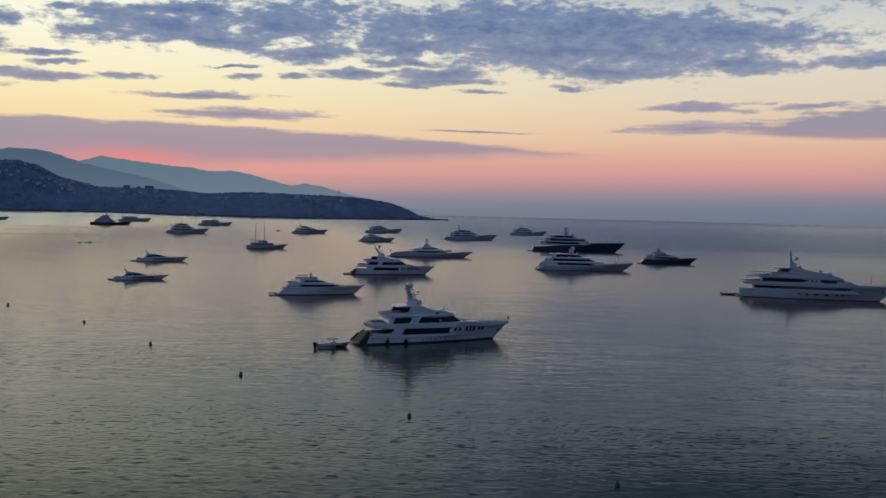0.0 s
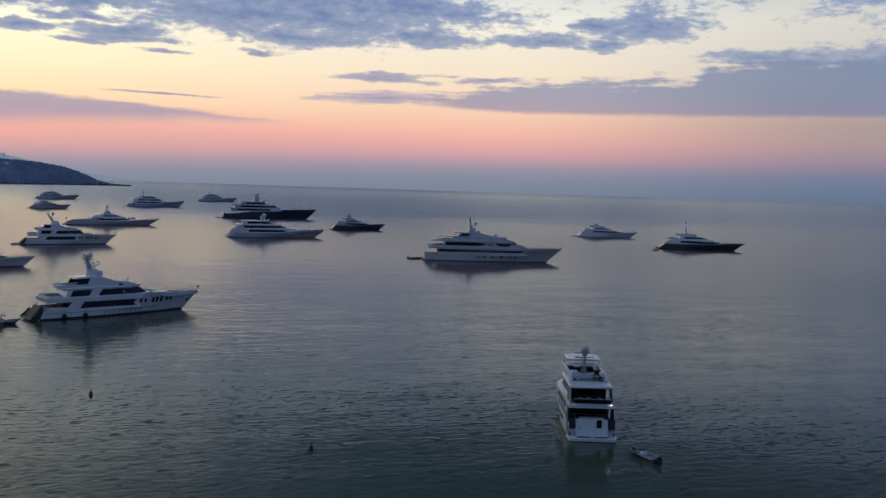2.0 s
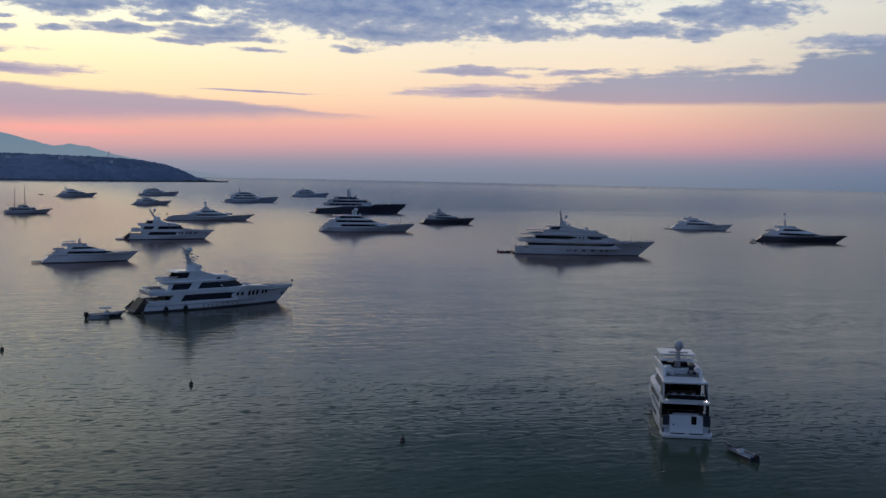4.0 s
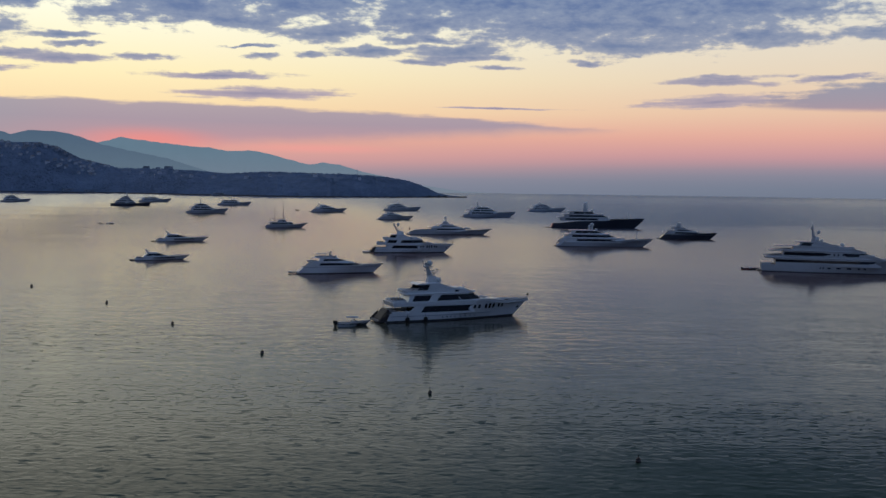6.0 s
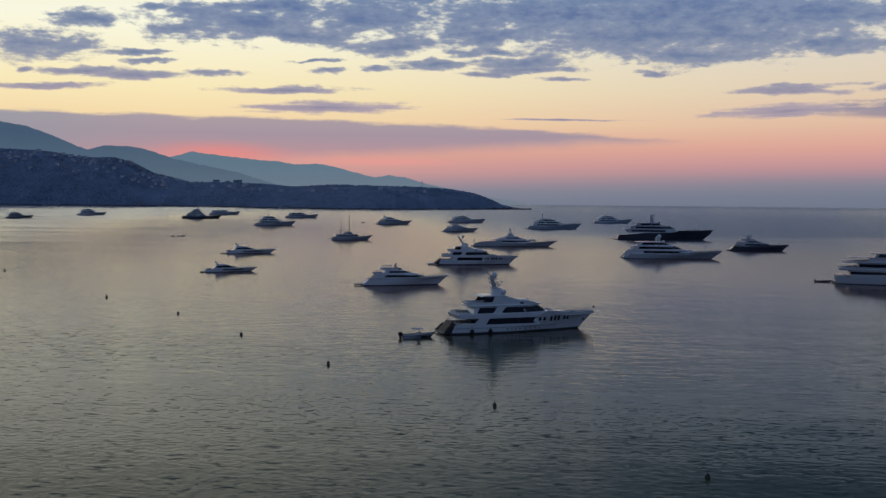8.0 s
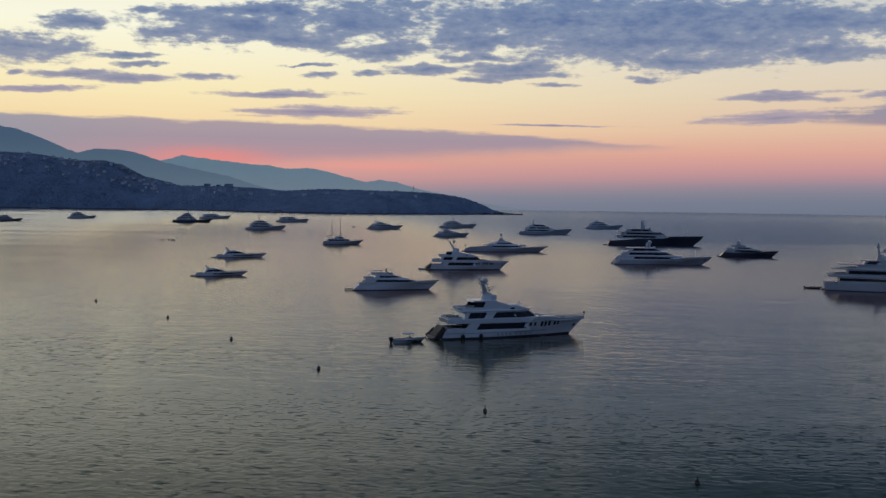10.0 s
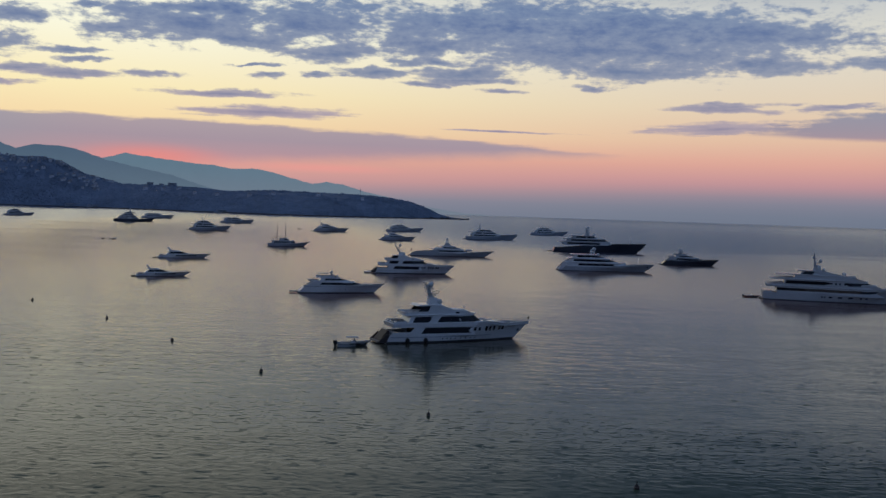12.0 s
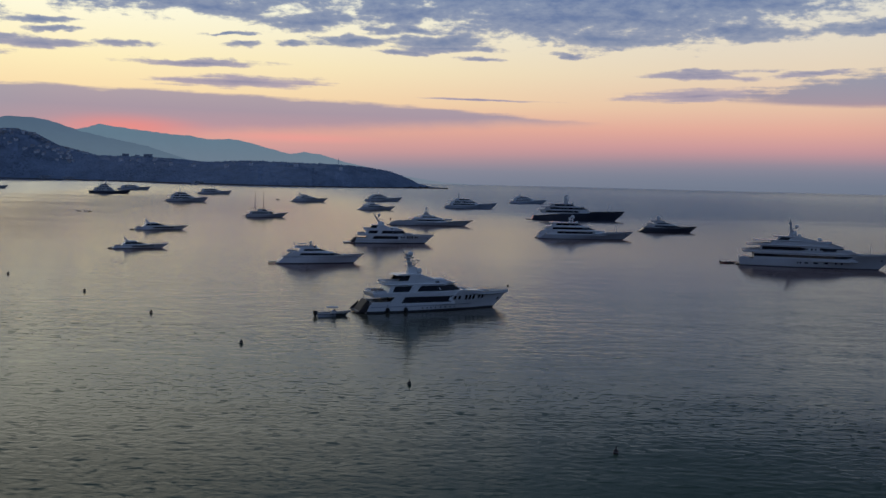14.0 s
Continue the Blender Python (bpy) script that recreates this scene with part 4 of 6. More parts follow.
# -- three makes of yacht seen farther out, drawn in shares of their length --
def tiered_yacht(x, y, heading, length, label, hull_mat=WHITE, house_mat=WHITE, tiers=3, mast_h=1.0, bow=1.0, group="anchored yachts", beam=0.18,
                 plat=0.05, open_aft=True, fat=1.0, mast_at=0.38, lean=-0.5, wide_body=False, radio=False, tall=1.0, tier_mat=None, board=1.0, rise=0.42,
                 decks=((0.14, 0.74, 0.10), (0.17, 0.65, 0.11), (0.25, 0.55, 0.10), (0.32, 0.48, 0.07)), rake=1.0, main_glass=(0.16, 0.61, 7), stout=1.0, slit=0.14, low_stern=0.92):
    """A displacement motor yacht with two to four decks."""
    root = new("motor_yacht")
    place(root, x, y, heading)
    L = length
    d = (2.25 + L * 0.006) * tall
    fb = (0.052 * L + 0.55) * (0.85 if L < 45 else 1.0) * board
    hull = Hull(L, L * beam, (fb * low_stern, fb, fb * 1.45 * bow), L * 0.105, L * 0.02, draft=2.2, step=(L * 0.56, fb * rise, L * 0.10))
    hull.build(root, hull_mat, inner=0.8)
    hull.stripe("boot_stripe", root, BOOT, -0.15, 0.28, proud=0.025)
    platform(root, L * plat, L * beam * 0.40)
    w = L * beam * 0.43
    portholes(root, hull, [L * (0.28 + 0.055 * k) for k in range(8)], fb * 0.45, 0.16 + L * 0.001)
    anchor_pocket(root, hull, L * 0.925, fb * 1.15)
    z = fb
    houses = []
    for k in range(tiers):
        a, f, over = decks[k]
        top = z + d * (1.0 if k < tiers - 1 else 0.9)
        hs = House(L * a, L * f * (fat if k else 1.0), z - 0.4, top, w * (1.0, 0.86, 0.70, 0.5)[k], 0.5, (3.6, 4.6, 3.8, 2.0)[k] * rake * L / 50, 0.30)
        hs.walls(root, tier_mat if tier_mat and k else house_mat)
        zb = z + d * 0.24
        zt = z + d * 0.86
        if k == tiers - 1 and tiers > 2:
            hs.windscreen(root, zb, zt, 0.55)
            hs.panes(root, zb, zt, L * a + 1.0, L * a + (L * f - L * a) * 0.44, 2, slant=0.4)
        elif k == 0:
            hs.panes(root, zb, zt, L * main_glass[0], L * main_glass[1], main_glass[2], gap=0.14, slant=0.15)
        else:
            hs.panes(root, zb, zt, L * (a + 0.02), L * (a + slit), 1, slant=0.3)
            hs.windscreen(root, zb, zt, 0.38)
        hs.roof(root, house_mat, 0.40 + L * 0.003, aft=L * over, fore=0.7, wide=0.38)
        for side in (-1, 1):
            bm = blank()
            y = hs.w * 1.02
            wedge(bm, [(L * (a - over * 0.30), z + 0.15), (L * a + 0.9, z + 0.05), (L * a + 0.9, top + 0.05), (L * (a - over * 0.12), top + 0.05)], side * (y - 0.09), side * (y + 0.09))
            part("side_wing", bm, house_mat, root)
        if open_aft and k:
            coaming(root, L * a - L * decks[k - 1][2] * 0.55, L * a + 0.8, w * (1.0, 0.92, 0.78, 0.6)[k - 1 if k else 0], z + 0.05, z + 0.95, house_mat)
        houses.append(hs)
        z = top + 0.32 + L * 0.002
    mast(root, L * mast_at, z - 0.1, z + L * 0.085 * mast_h, lean=lean * L / 45, width=0.7 * stout * L / 45, dome=0.45 * L / 45)
    dome_on(root, L * (mast_at + 0.07), w * 0.35, z - 0.1, 0.36 * L / 45)
    dome_on(root, L * (mast_at + 0.07), -w * 0.35, z - 0.1, 0.36 * L / 45)
    staff(root, L * 0.012, fb * low_stern, L * 0.05, flag=False)
    hull.rail(root, L * 0.72, L * 0.985, 0.8, 9)
    if radio:
        bm = blank()
        tube(bm, (L * 0.83, 0, hull.top(L * 0.83) - 1), (L * 0.83, 0, hull.top(L * 0.83) + L * 0.075), 0.16, 0.08)
        box(bm, L * 0.83 - 0.05, L * 0.83 + 0.05, -0.6, 0.6, hull.top(L * 0.83) + L * 0.05, hull.top(L * 0.83) + L * 0.05 + 0.1)
        part("foremast", bm, MAST, root)
    return tagged(root, label, "yacht", group=group)


def sport_yacht(x, y, heading, length, label, hull_mat=WHITE, group="anchored yachts", arch=True, high=1.0):
    """A low open express cruiser with a long foredeck and a raked arch."""
    root = new("express_cruiser")
    place(root, x, y, heading)
    L = length
    fb = 0.058 * L + 0.3
    hull = Hull(L, L * 0.20, (fb * 0.72, fb, fb * 1.18), L * 0.13, L * 0.05, draft=1.5, full=2.0)
    hull.build(root, hull_mat, inner=0.25, deck_mat=CREAM)
    hull.stripe("boot_stripe", root, BOOT, -0.15, 0.22, proud=0.025)
    hull.stripe("rubbing_strake", root, DARKGREY, fb * 0.80, fb * 0.86, L * 0.06, L * 0.9)
    hull.stripe("hull_window", root, GLASS, fb * 0.52, fb * 0.74, L * 0.34, L * 0.72)
    platform(root, L * 0.06, L * 0.085)
    hs = House(L * 0.16, L * 0.68, fb * 0.85, fb + 0.052 * L * high, L * 0.078, 2.6, L * 0.26, 0.5, 0.18)
    hs.walls(root, WHITE)
    hs.windscreen(root, fb + 0.012 * L, fb + 0.042 * L * high, 0.40)
    hs.panes(root, fb + 0.012 * L, fb + 0.038 * L * high, L * 0.21, L * 0.33, 1, slant=0.9)
    hs.roof(root, WHITE, 0.28, aft=L * 0.05, fore=0.2, wide=0.05)
    if arch:
        z = hs.z1
        bm = blank()
        for side in (-1, 1):
            rings(bm, [[(L * 0.26, side * L * 0.066, z), (L * 0.30, side * L * 0.066, z), (L * 0.30, side * L * 0.058, z), (L * 0.26, side * L * 0.058, z)],
                       [(L * 0.21, side * L * 0.055, z + L * 0.045), (L * 0.235, side * L * 0.055, z + L * 0.045), (L * 0.235, side * L * 0.047, z + L * 0.045), (L * 0.21, side * L * 0.047, z + L * 0.045)]])
        box(bm, L * 0.205, L * 0.24, -L * 0.056, L * 0.056, z + L * 0.042, z + L * 0.054, 0.05)
        a = part("radar_arch", bm, WHITE, root)
        bm = blank()
        ball(bm, (L * 0.222, 0, z + L * 0.066), L * 0.013, 0.9)
        part("radome", bm, DOME, a, smooth=True)
    bm = blank()
    box(bm, L * 0.06, L * 0.13, -L * 0.06, L * 0.06, fb * 0.7, fb * 0.98, 0.15)
    part("sunbed", bm, CUSHION, root)
    hull.rail(root, L * 0.5, L * 0.985, 0.65, 9)
    return tagged(root, label, "yacht", group=group)


def flush_yacht(x, y, heading, length, label, hull_mat=WHITE, house_mat=WHITE, plat=0.14, mast_h=1.0, mast_at=0.33, second=True, group="anchored yachts", board=0.85, thin=1.0):
    """A yacht whose flanks rise to the upper deck, with one long raked house and a flybridge."""
    root = new("motor_yacht")
    place(root, x, y, heading)
    L = length
    k = L / 37.0
    h = 3.9 * k * board
    hull = Hull(L, L * 0.195, (h * 0.80, h, h * 1.22), L * 0.12, L * 0.08, draft=2.0, full=2.1)
    hull.build(root, hull_mat, inner=0.5 * k, n=34)
    hull.stripe("boot_stripe", root, BOOT, -0.15, 0.34, proud=0.025)
    hull.stripe("rubbing_strake", root, GREY, h * 0.80, h * 0.84, L * 0.05, L * 0.92, n=24)
    portholes(root, hull, [L * (0.36 + 0.06 * i) for i in range(6)], h * 0.5, 0.11 * k)
    platform(root, L * plat, L * 0.075, 0.7 * k, 0.3, DARKGREY)
    # low main house with one long dark window slit, sloping away forward
    hs = House(L * 0.16, L * 0.80, h * 0.9, h + 1.35 * k, L * 0.082, 1.6 * k, L * 0.16, 0.5, 0.12)
    hs.walls(root, house_mat)
    hs.panes(root, h + 0.12 * k, h + 1.05 * k, L * 0.24, L * 0.50, 4, gap=0.06, slant=0.6)
    hs.windscreen(root, h + 0.2 * k, h + 0.95 * k, 0.54)
    hs.roof(root, house_mat, 0.22 * k, aft=L * 0.04, fore=0.2, wide=0.12)
    z = h + 1.55 * k
    pilot = House(L * 0.24, L * 0.64, z - 0.3, z + 1.5 * k, L * 0.066, 1.2 * k, L * 0.17, 0.5, 0.14)
    pilot.walls(root, house_mat)
    pilot.panes(root, z + 0.35 * k, z + 1.15 * k, L * 0.30, L * 0.42, 2, gap=0.08, slant=0.8)
    pilot.windscreen(root, z + 0.4 * k, z + 1.15 * k, 0.42)
    pilot.roof(root, house_mat, 0.2 * k, aft=L * 0.09, fore=0.1, wide=0.2)
    for side in (-1, 1):
        bm = blank()
        wedge(bm, [(L * 0.10, h * 0.92), (L * 0.24, h * 0.92), (L * 0.30, z + 0.4 * k), (L * 0.22, z + 0.3 * k), (L * 0.15, h + 0.7 * k)], side * L * 0.080, side * L * 0.086)
        part("side_wing", bm, house_mat, root)
        bm = blank()
        tube(bm, (L * 0.18, side * L * 0.06, z - 0.2), (L * 0.18, side * L * 0.06, z + 1.5 * k), 0.07)
        part("deck_post", bm, STEEL, root)
    coaming(root, L * 0.13, L * 0.24, L * 0.070, z - 0.1, z + 0.55 * k, house_mat, 0.2)
    bm = blank()
    box(bm, L * 0.15, L * 0.20, -L * 0.035, L * 0.035, z - 0.1, z + 0.7 * k, 0.1)
    part("sun_lounger", bm, CUSHION, root)
    top = z + 1.7 * k
    coaming(root, L * 0.22, L * 0.42, L * 0.056, top - 0.05, top + 0.65 * k, house_mat, 0.3)
    if second:
        for px in (0.25, 0.33):
            for side in (-1, 1):
                bm = blank()
                tube(bm, (L * px, side * L * 0.045, top), (L * px, side * L * 0.045, top + 1.5 * k), 0.05)
                part("awning_post", bm, STEEL, root)
        bm = blank()
        plate(bm, [(L * 0.235, -L * 0.05), (L * 0.35, -L * 0.05), (L * 0.35, L * 0.05), (L * 0.235, L * 0.05)], top + 1.45 * k, top + 1.6 * k)
        part("awning", bm, CANVAS, root)
    mast(root, L * mast_at, top - 0.1, top + 3.2 * k * mast_h, lean=-0.7 * k, width=0.75 * k * thin, arms=3, dome=0.40 * k)
    dome_on(root, L * (mast_at + 0.05), -0.9 * k, top - 0.1, 0.40 * k)
    dome_on(root, L * (mast_at + 0.05), 0.9 * k, top - 0.1, 0.40 * k)
    bm = blank()
    tube(bm, (L * 0.22, 1.0, top), (L * 0.20, 1.0, top + 2.6 * k), 0.05, 0.03, n=5)
    tube(bm, (L * 0.22, -1.0, top), (L * 0.20, -1.0, top + 2.3 * k), 0.05, 0.03, n=5)
    part("aerial", bm, MAST, root)
    for px, w in ((0.27, 0.030), (0.36, 0.036)):
        bm = blank()
        box(bm, L * px, L * (px + 0.035), -L * w, L * w, top - 0.05, top + 0.75 * k, 0.08)
        part("flybridge_seat", bm, CUSHION, root)
    bm = blank()
    wedge(bm, [(L * 0.42, top), (L * 0.445, top), (L * 0.425, top + 0.8 * k), (L * 0.415, top + 0.8 * k)], -L * 0.045, L * 0.045)
    part("flybridge_screen", bm, GLASS, root)
    for i in range(7):
        for side in (-1, 1):
            bm = blank()
            box(bm, L * (0.30 + 0.05 * i), L * (0.335 + 0.05 * i), side * (L * 0.083), side * (L * 0.0845), h + 0.15 * k, h + 0.85 * k)
            part("window", bm, GLASS, root)
    staff(root, L * 0.07, h * 0.8, 2.4 * k, flag=False)
    anchor_pocket(root, hull, L * 0.93, h * 0.68)
    hull.rail(root, L * 0.60, L * 0.985, 0.8, 12)
    return tagged(root, label, "yacht", group=group)


def low_decked_yacht(x, y, heading, length):
    """A long low yacht: drawn-out aft deck, rounded deckhouse and a mast of stacked discs."""
    root = new("motor_yacht")
    place(root, x, y, heading)
    L = length
    hull = Hull(L, L * 0.15, (2.6, 3.0, 4.9), L * 0.11, L * 0.03, draft=2.4, full=2.3)
    hull.build(root, PALE, inner=0.7, n=36)
    hull.stripe("boot_stripe", root, BOOT, -0.15, 0.35, proud=0.025)
    portholes(root, hull, [L * (0.34 + 0.045 * k) for k in range(9)], 1.6, 0.2)
    platform(root, L * 0.02, L * 0.06)
    for side in (-1, 1):
        bm = blank()
        wedge(bm, [(L * 0.05, 2.5), (L * 0.34, 2.6), (L * 0.34, 5.6), (L * 0.27, 4.4), (L * 0.08, 3.5)], side * L * 0.066, side * L * 0.070)
        part("bulwark", bm, PALE, root)
    main = House(L * 0.27, L * 0.74, 2.6, 5.6, L * 0.066, 0.8, L * 0.11, 0.45, 0.06)
    main.walls(root, WHITE)
    main.panes(root, 3.7, 4.9, L * 0.30, L * 0.56, 6, gap=0.0, slant=0.3)
    main.windscreen(root, 3.9, 5.0, 0.66)
    main.roof(root, WHITE, 0.5, aft=L * 0.05, fore=0.6, wide=0.2)
    upper = House(L * 0.36, L * 0.62, 5.9, 8.0, L * 0.052, 1.2, L * 0.09, 0.5, 0.08)
    upper.walls(root, WHITE)
    upper.panes(root, 6.4, 7.4, L * 0.39, L * 0.47, 2, gap=0.0, slant=0.5)
    upper.windscreen(root, 6.4, 7.4, 0.45)
    upper.roof(root, WHITE, 0.4, aft=L * 0.04, fore=0.4, wide=0.2)
    coaming(root, L * 0.30, L * 0.38, L * 0.05, 6.0, 6.9, WHITE, 0.4)
    bm = blank()
    wedge(bm, [(L * 0.40, 8.3), (L * 0.50, 8.3), (L * 0.455, 10.4), (L * 0.425, 10.4)], -0.8, 0.8)
    pole = part("mast", bm, MAST, root)
    for z, r in ((10.4, 2.6), (11.6, 2.0), (12.8, 1.3)):
        bm = blank()
        tube(bm, (L * 0.44, 0, z), (L * 0.44, 0, z + 0.35), r, r * 0.9, 16)
        tube(bm, (L * 0.44, 0, z - 1.2), (L * 0.44, 0, z), 0.3, 0.3)
        part("mast_disc", bm, DOME, pole)
    bm = blank()
    ball(bm, (L * 0.44, 0, 13.9), 0.9, 1.0, 12)
    part("satellite_dome", bm, DOME, pole, smooth=True)
    bm = blank()
    box(bm, L * 0.66, L * 0.74, -1.6, 1.6, 4.4, 5.8, 0.4)
    part("covered_tender", bm, CANVAS, root)
    anchor_pocket(root, hull, L * 0.93, 3.3)
    staff(root, L * 0.03, 2.6, 3.0)
    hull.rail(root, L * 0.72, L * 0.985, 0.8, 9)
    return tagged(root, "long low pale yacht with drawn-out aft deck", "yacht", group="anchored yachts")


def centred(x, y, heading, length):
    """The stern of a boat whose middle lies at x, y."""
    return x - math.cos(radians(heading)) * length / 2, y - math.sin(radians(heading)) * length / 2


# -- the large white yacht in the middle of the bay --
def white_three_decker(x, y, heading, label, stern=3.2, mast_lean=-1.5, fenders=True):
    root = new("motor_yacht")
    place(root, x, y, heading)
    L = 46.6
    hull = Hull(L, 8.8, (2.5, 2.35, 2.9), 5.2, 1.2, draft=2.4, step=(25.0, 3.0, 4.5), full=2.5)

    def top(x, base=hull.top):
        return 2.45 + 3.45 * ease(x, 25.2, 28.4) - 0.75 * ease(x, 30.5, 38.0)

    hull.top = top
    hull.sheer = (2.5, 2.5, 5.15)
    hull.build(root, WHITE, inner=0.9, n=44)
    hull.stripe("boot_stripe", root, BOOT, -0.2, 0.5, proud=0.03, n=36)
    hull.stripe("rubbing_strake", root, GREY, 1.60, 1.78, 1.4, 33.0, proud=0.06, n=32)
    # stern: platform, stairs and transom
    platform(root, stern, 3.6, 0.75, 0.5, CREAM if not fenders else DARKGREY)
    bm = blank()
    wedge(bm, [(-1.6, 0.7), (1.4, 0.7), (1.4, 3.5), (0.9, 3.6)], -2.5, 2.5)
    part("transom", bm, UMBER, root, "dark brown sloping transom door")
    for side in (-1, 1):
        for k in range(7):
            bm = blank()
            box(bm, -1.5 + k * 0.36, -1.1 + k * 0.36, side * 2.65, side * 3.75, 0.7, 0.98 + k * 0.27, 0.02)
            part("step", bm, UMBER, root)
        bm = blank()
        wedge(bm, [(-2.4, 0.5), (0.3, 0.5), (0.3, 2.9), (-0.6, 2.0)], side * 3.74, side * 3.96)
        part("stern_wing", bm, UMBER, root)
    # main deck: saloon with long tinted windows, open cockpit aft of it
    main = House(8.6, 29.0, 2.0, 4.5, 4.12, 1.6, 0.6, 0.16, 0.02)
    main.walls(root, WHITE)
    main.panes(root, 2.62, 4.28, 10.4, 26.0, 8, gap=0.02, slant=0.72)
    bm = blank()
    box(bm, 8.55, 8.75, -2.6, 2.6, 2.1, 4.3)
    part("saloon_door", bm, GLASS, root)
    for side in (-1, 1):
        bm = blank()
        wedge(bm, [(6.3, 2.3), (9.0, 2.3), (10.8, 4.5), (8.6, 4.5)], side * 4.02, side * 4.2)
        part("side_wing", bm, WHITE, root)
    for side in (-1, 1):
        bm = blank()
        box(bm, 1.6, 7.0, side * 3.85, side * 3.99, 2.4, 3.15, 0.04)
        part("cockpit_bulwark", bm, WHITE, root)
        bm = blank()
        tube(bm, (1.9, side * 3.8, 3.1), (1.9, side * 3.8, 4.6), 0.09)
        part("deck_post", bm, STEEL, root)
    bm = blank()
    box(bm, 2.6, 4.6, -2.2, 2.2, 2.0, 2.75, 0.12)
    part("cockpit_sofa", bm, CUSHION, root)
    # upper deck: thick white belt that meets the foredeck, then the sky lounge
    belt = House(2.3, 31.6, 4.42, 5.62, 4.18, -0.5, 0.2, 0.26, -0.01, 2.4)
    belt.walls(root, WHITE, "upper_bulwark")
    upper = House(6.6, 31.0, 5.5, 7.6, 3.62, 0.9, 3.0, 0.34, 0.04)
    upper.walls(root, WHITE)
    upper.panes(root, 5.75, 7.35, 7.9, 13.0, 3, gap=0.02, slant=0.55)
    upper.panes(root, 5.75, 7.35, 15.5, 23.0, 4, gap=0.02, slant=0.6)
    upper.windscreen(root, 5.75, 7.35, 0.69)
    for side in (-1, 1):
        bm = blank()
        wedge(bm, [(12.6, 5.5), (15.0, 5.5), (17.2, 8.0), (14.8, 8.0)], side * 3.60, side * 3.80)
        part("side_wing", bm, WHITE, root)
    coaming(root, 2.3, 6.0, 3.95, 5.6, 6.2, WHITE, 0.3)
    for k in range(4):
        bm = blank()
        box(bm, 3.0 + k * 0.95, 3.6 + k * 0.95, -1.6, -0.9, 5.62, 6.1, 0.05)
        box(bm, 3.0 + k * 0.95, 3.12 + k * 0.95, -1.6, -0.9, 6.05, 6.65, 0.04)
        part("deck_chair", bm, CUSHION, root)
    bm = blank()
    box(bm, 3.2, 6.2, 0.0, 1.4, 5.6, 6.35, 0.06)
    part("deck_table", bm, TEAK, root)
    # sun deck
    upper.roof(root, WHITE, 0.42, aft=1.9, fore=1.0, wide=0.25, name="sun_deck")
    coaming(root, 6.0, 14.5, 3.35, 7.95, 8.8, WHITE, 0.7, 0.2, "sun_deck_bulwark")
    for side in (-1, 1):
        bm = blank()
        wedge(bm, [(12.4, 7.95), (20.0, 7.95), (27.6, 7.95), (25.0, 8.75), (20.5, 9.35), (17.0, 10.55), (13.6, 10.55)], side * 2.95, side * 3.2)
        part("sun_deck_side", bm, WHITE, root)
    bridge = House(13.5, 27.8, 7.9, 9.2, 3.1, 0.4, 3.2, 0.55, 0.1)
    bridge.walls(root, WHITE)
    for side in (-1, 1):
        bm = blank()
        box(bm, 21.2, 22.3, side * 3.1, side * 3.24, 8.15, 8.6, 0.05)
        part("window", bm, GLASS, root)
    hard = House(9.4, 18.2, 10.35, 10.72, 3.15, 0.9, 0.4, 0.3, 0.02)
    hard.walls(root, WHITE, "hardtop")
    for side in (-1, 1):
        bm = blank()
        rings(bm, [[(9.8, side * 2.95, 8.8), (13.6, side * 2.95, 8.8), (13.6, side * 3.02, 8.8), (9.8, side * 3.02, 8.8)],
                   [(11.0, side * 2.95, 10.4), (14.2, side * 2.95, 10.4), (14.2, side * 3.02, 10.4), (11.0, side * 3.02, 10.4)]])
        part("tinted_screen", bm, GLASS, root)
    # mast and domes
    pole = mast(root, 15.4, 10.6, 17.6, lean=mast_lean - 0.6, width=1.3 if fenders else 0.95, arms=3, dome=0.0)
    bm = blank()
    tube(bm, (13.9, 0, 14.6), (14.5, 0, 15.5), 0.25, 0.3)
    ball(bm, (14.5, 0, 16.2), 0.82, 1.05, 16)
    ball(bm, (12.4, 0, 16.9), 0.26, 1.0, 10)
    part("radome", bm, DOME, pole, smooth=True)
    for z, out, wide in ((12.6, 1.5, 0.9), (13.9, 1.3, 1.1), (15.2, 1.2, 1.4), (16.2, 0.9, 0.8)):
        bm = blank()
        c = 15.4 + (mast_lean - 0.6) * (z - 10.6) / 7.0
        box(bm, c - out, c, -wide, wide, z, z + 0.13, 0.03)
        tube(bm, (c - out + 0.2, -wide + 0.2, z), (c - out + 0.2, -wide + 0.2, z + 0.75), 0.10, 0.07)
        tube(bm, (c - out + 0.2, wide - 0.2, z), (c - out + 0.2, wide - 0.2, z + 0.6), 0.10, 0.07)
        part("mast_platform", bm, MAST, pole)
    bm = blank()
    rings(bm, [[(13.6, -0.9, 10.55), (17.4, -0.9, 10.55), (17.4, 0.9, 10.55), (13.6, 0.9, 10.55)], [(14.0, -0.6, 12.6), (16.2, -0.6, 12.6), (16.2, 0.6, 12.6), (14.0, 0.6, 12.6)]])
    part("mast_foot", bm, WHITE, root)
    bm = blank()
    box(bm, 14.6, 17.0, -0.15, 0.15, 13.5, 13.68, 0.03)
    tube(bm, (16.9, 0, 13.5), (16.9, 0, 14.4), 0.1, 0.08)
    box(bm, 16.75, 17.05, -1.2, 1.2, 14.3, 14.5, 0.03)
    part("radar_scanner", bm, MAST, root)
    dome_on(root, 16.9, -1.3, 10.6, 0.72)
    dome_on(root, 16.9, 1.3, 10.6, 0.72)
    bm = blank()
    tube(bm, (25.2, 0, 8.9), (25.2, 0, 10.5), 0.05, 0.03)
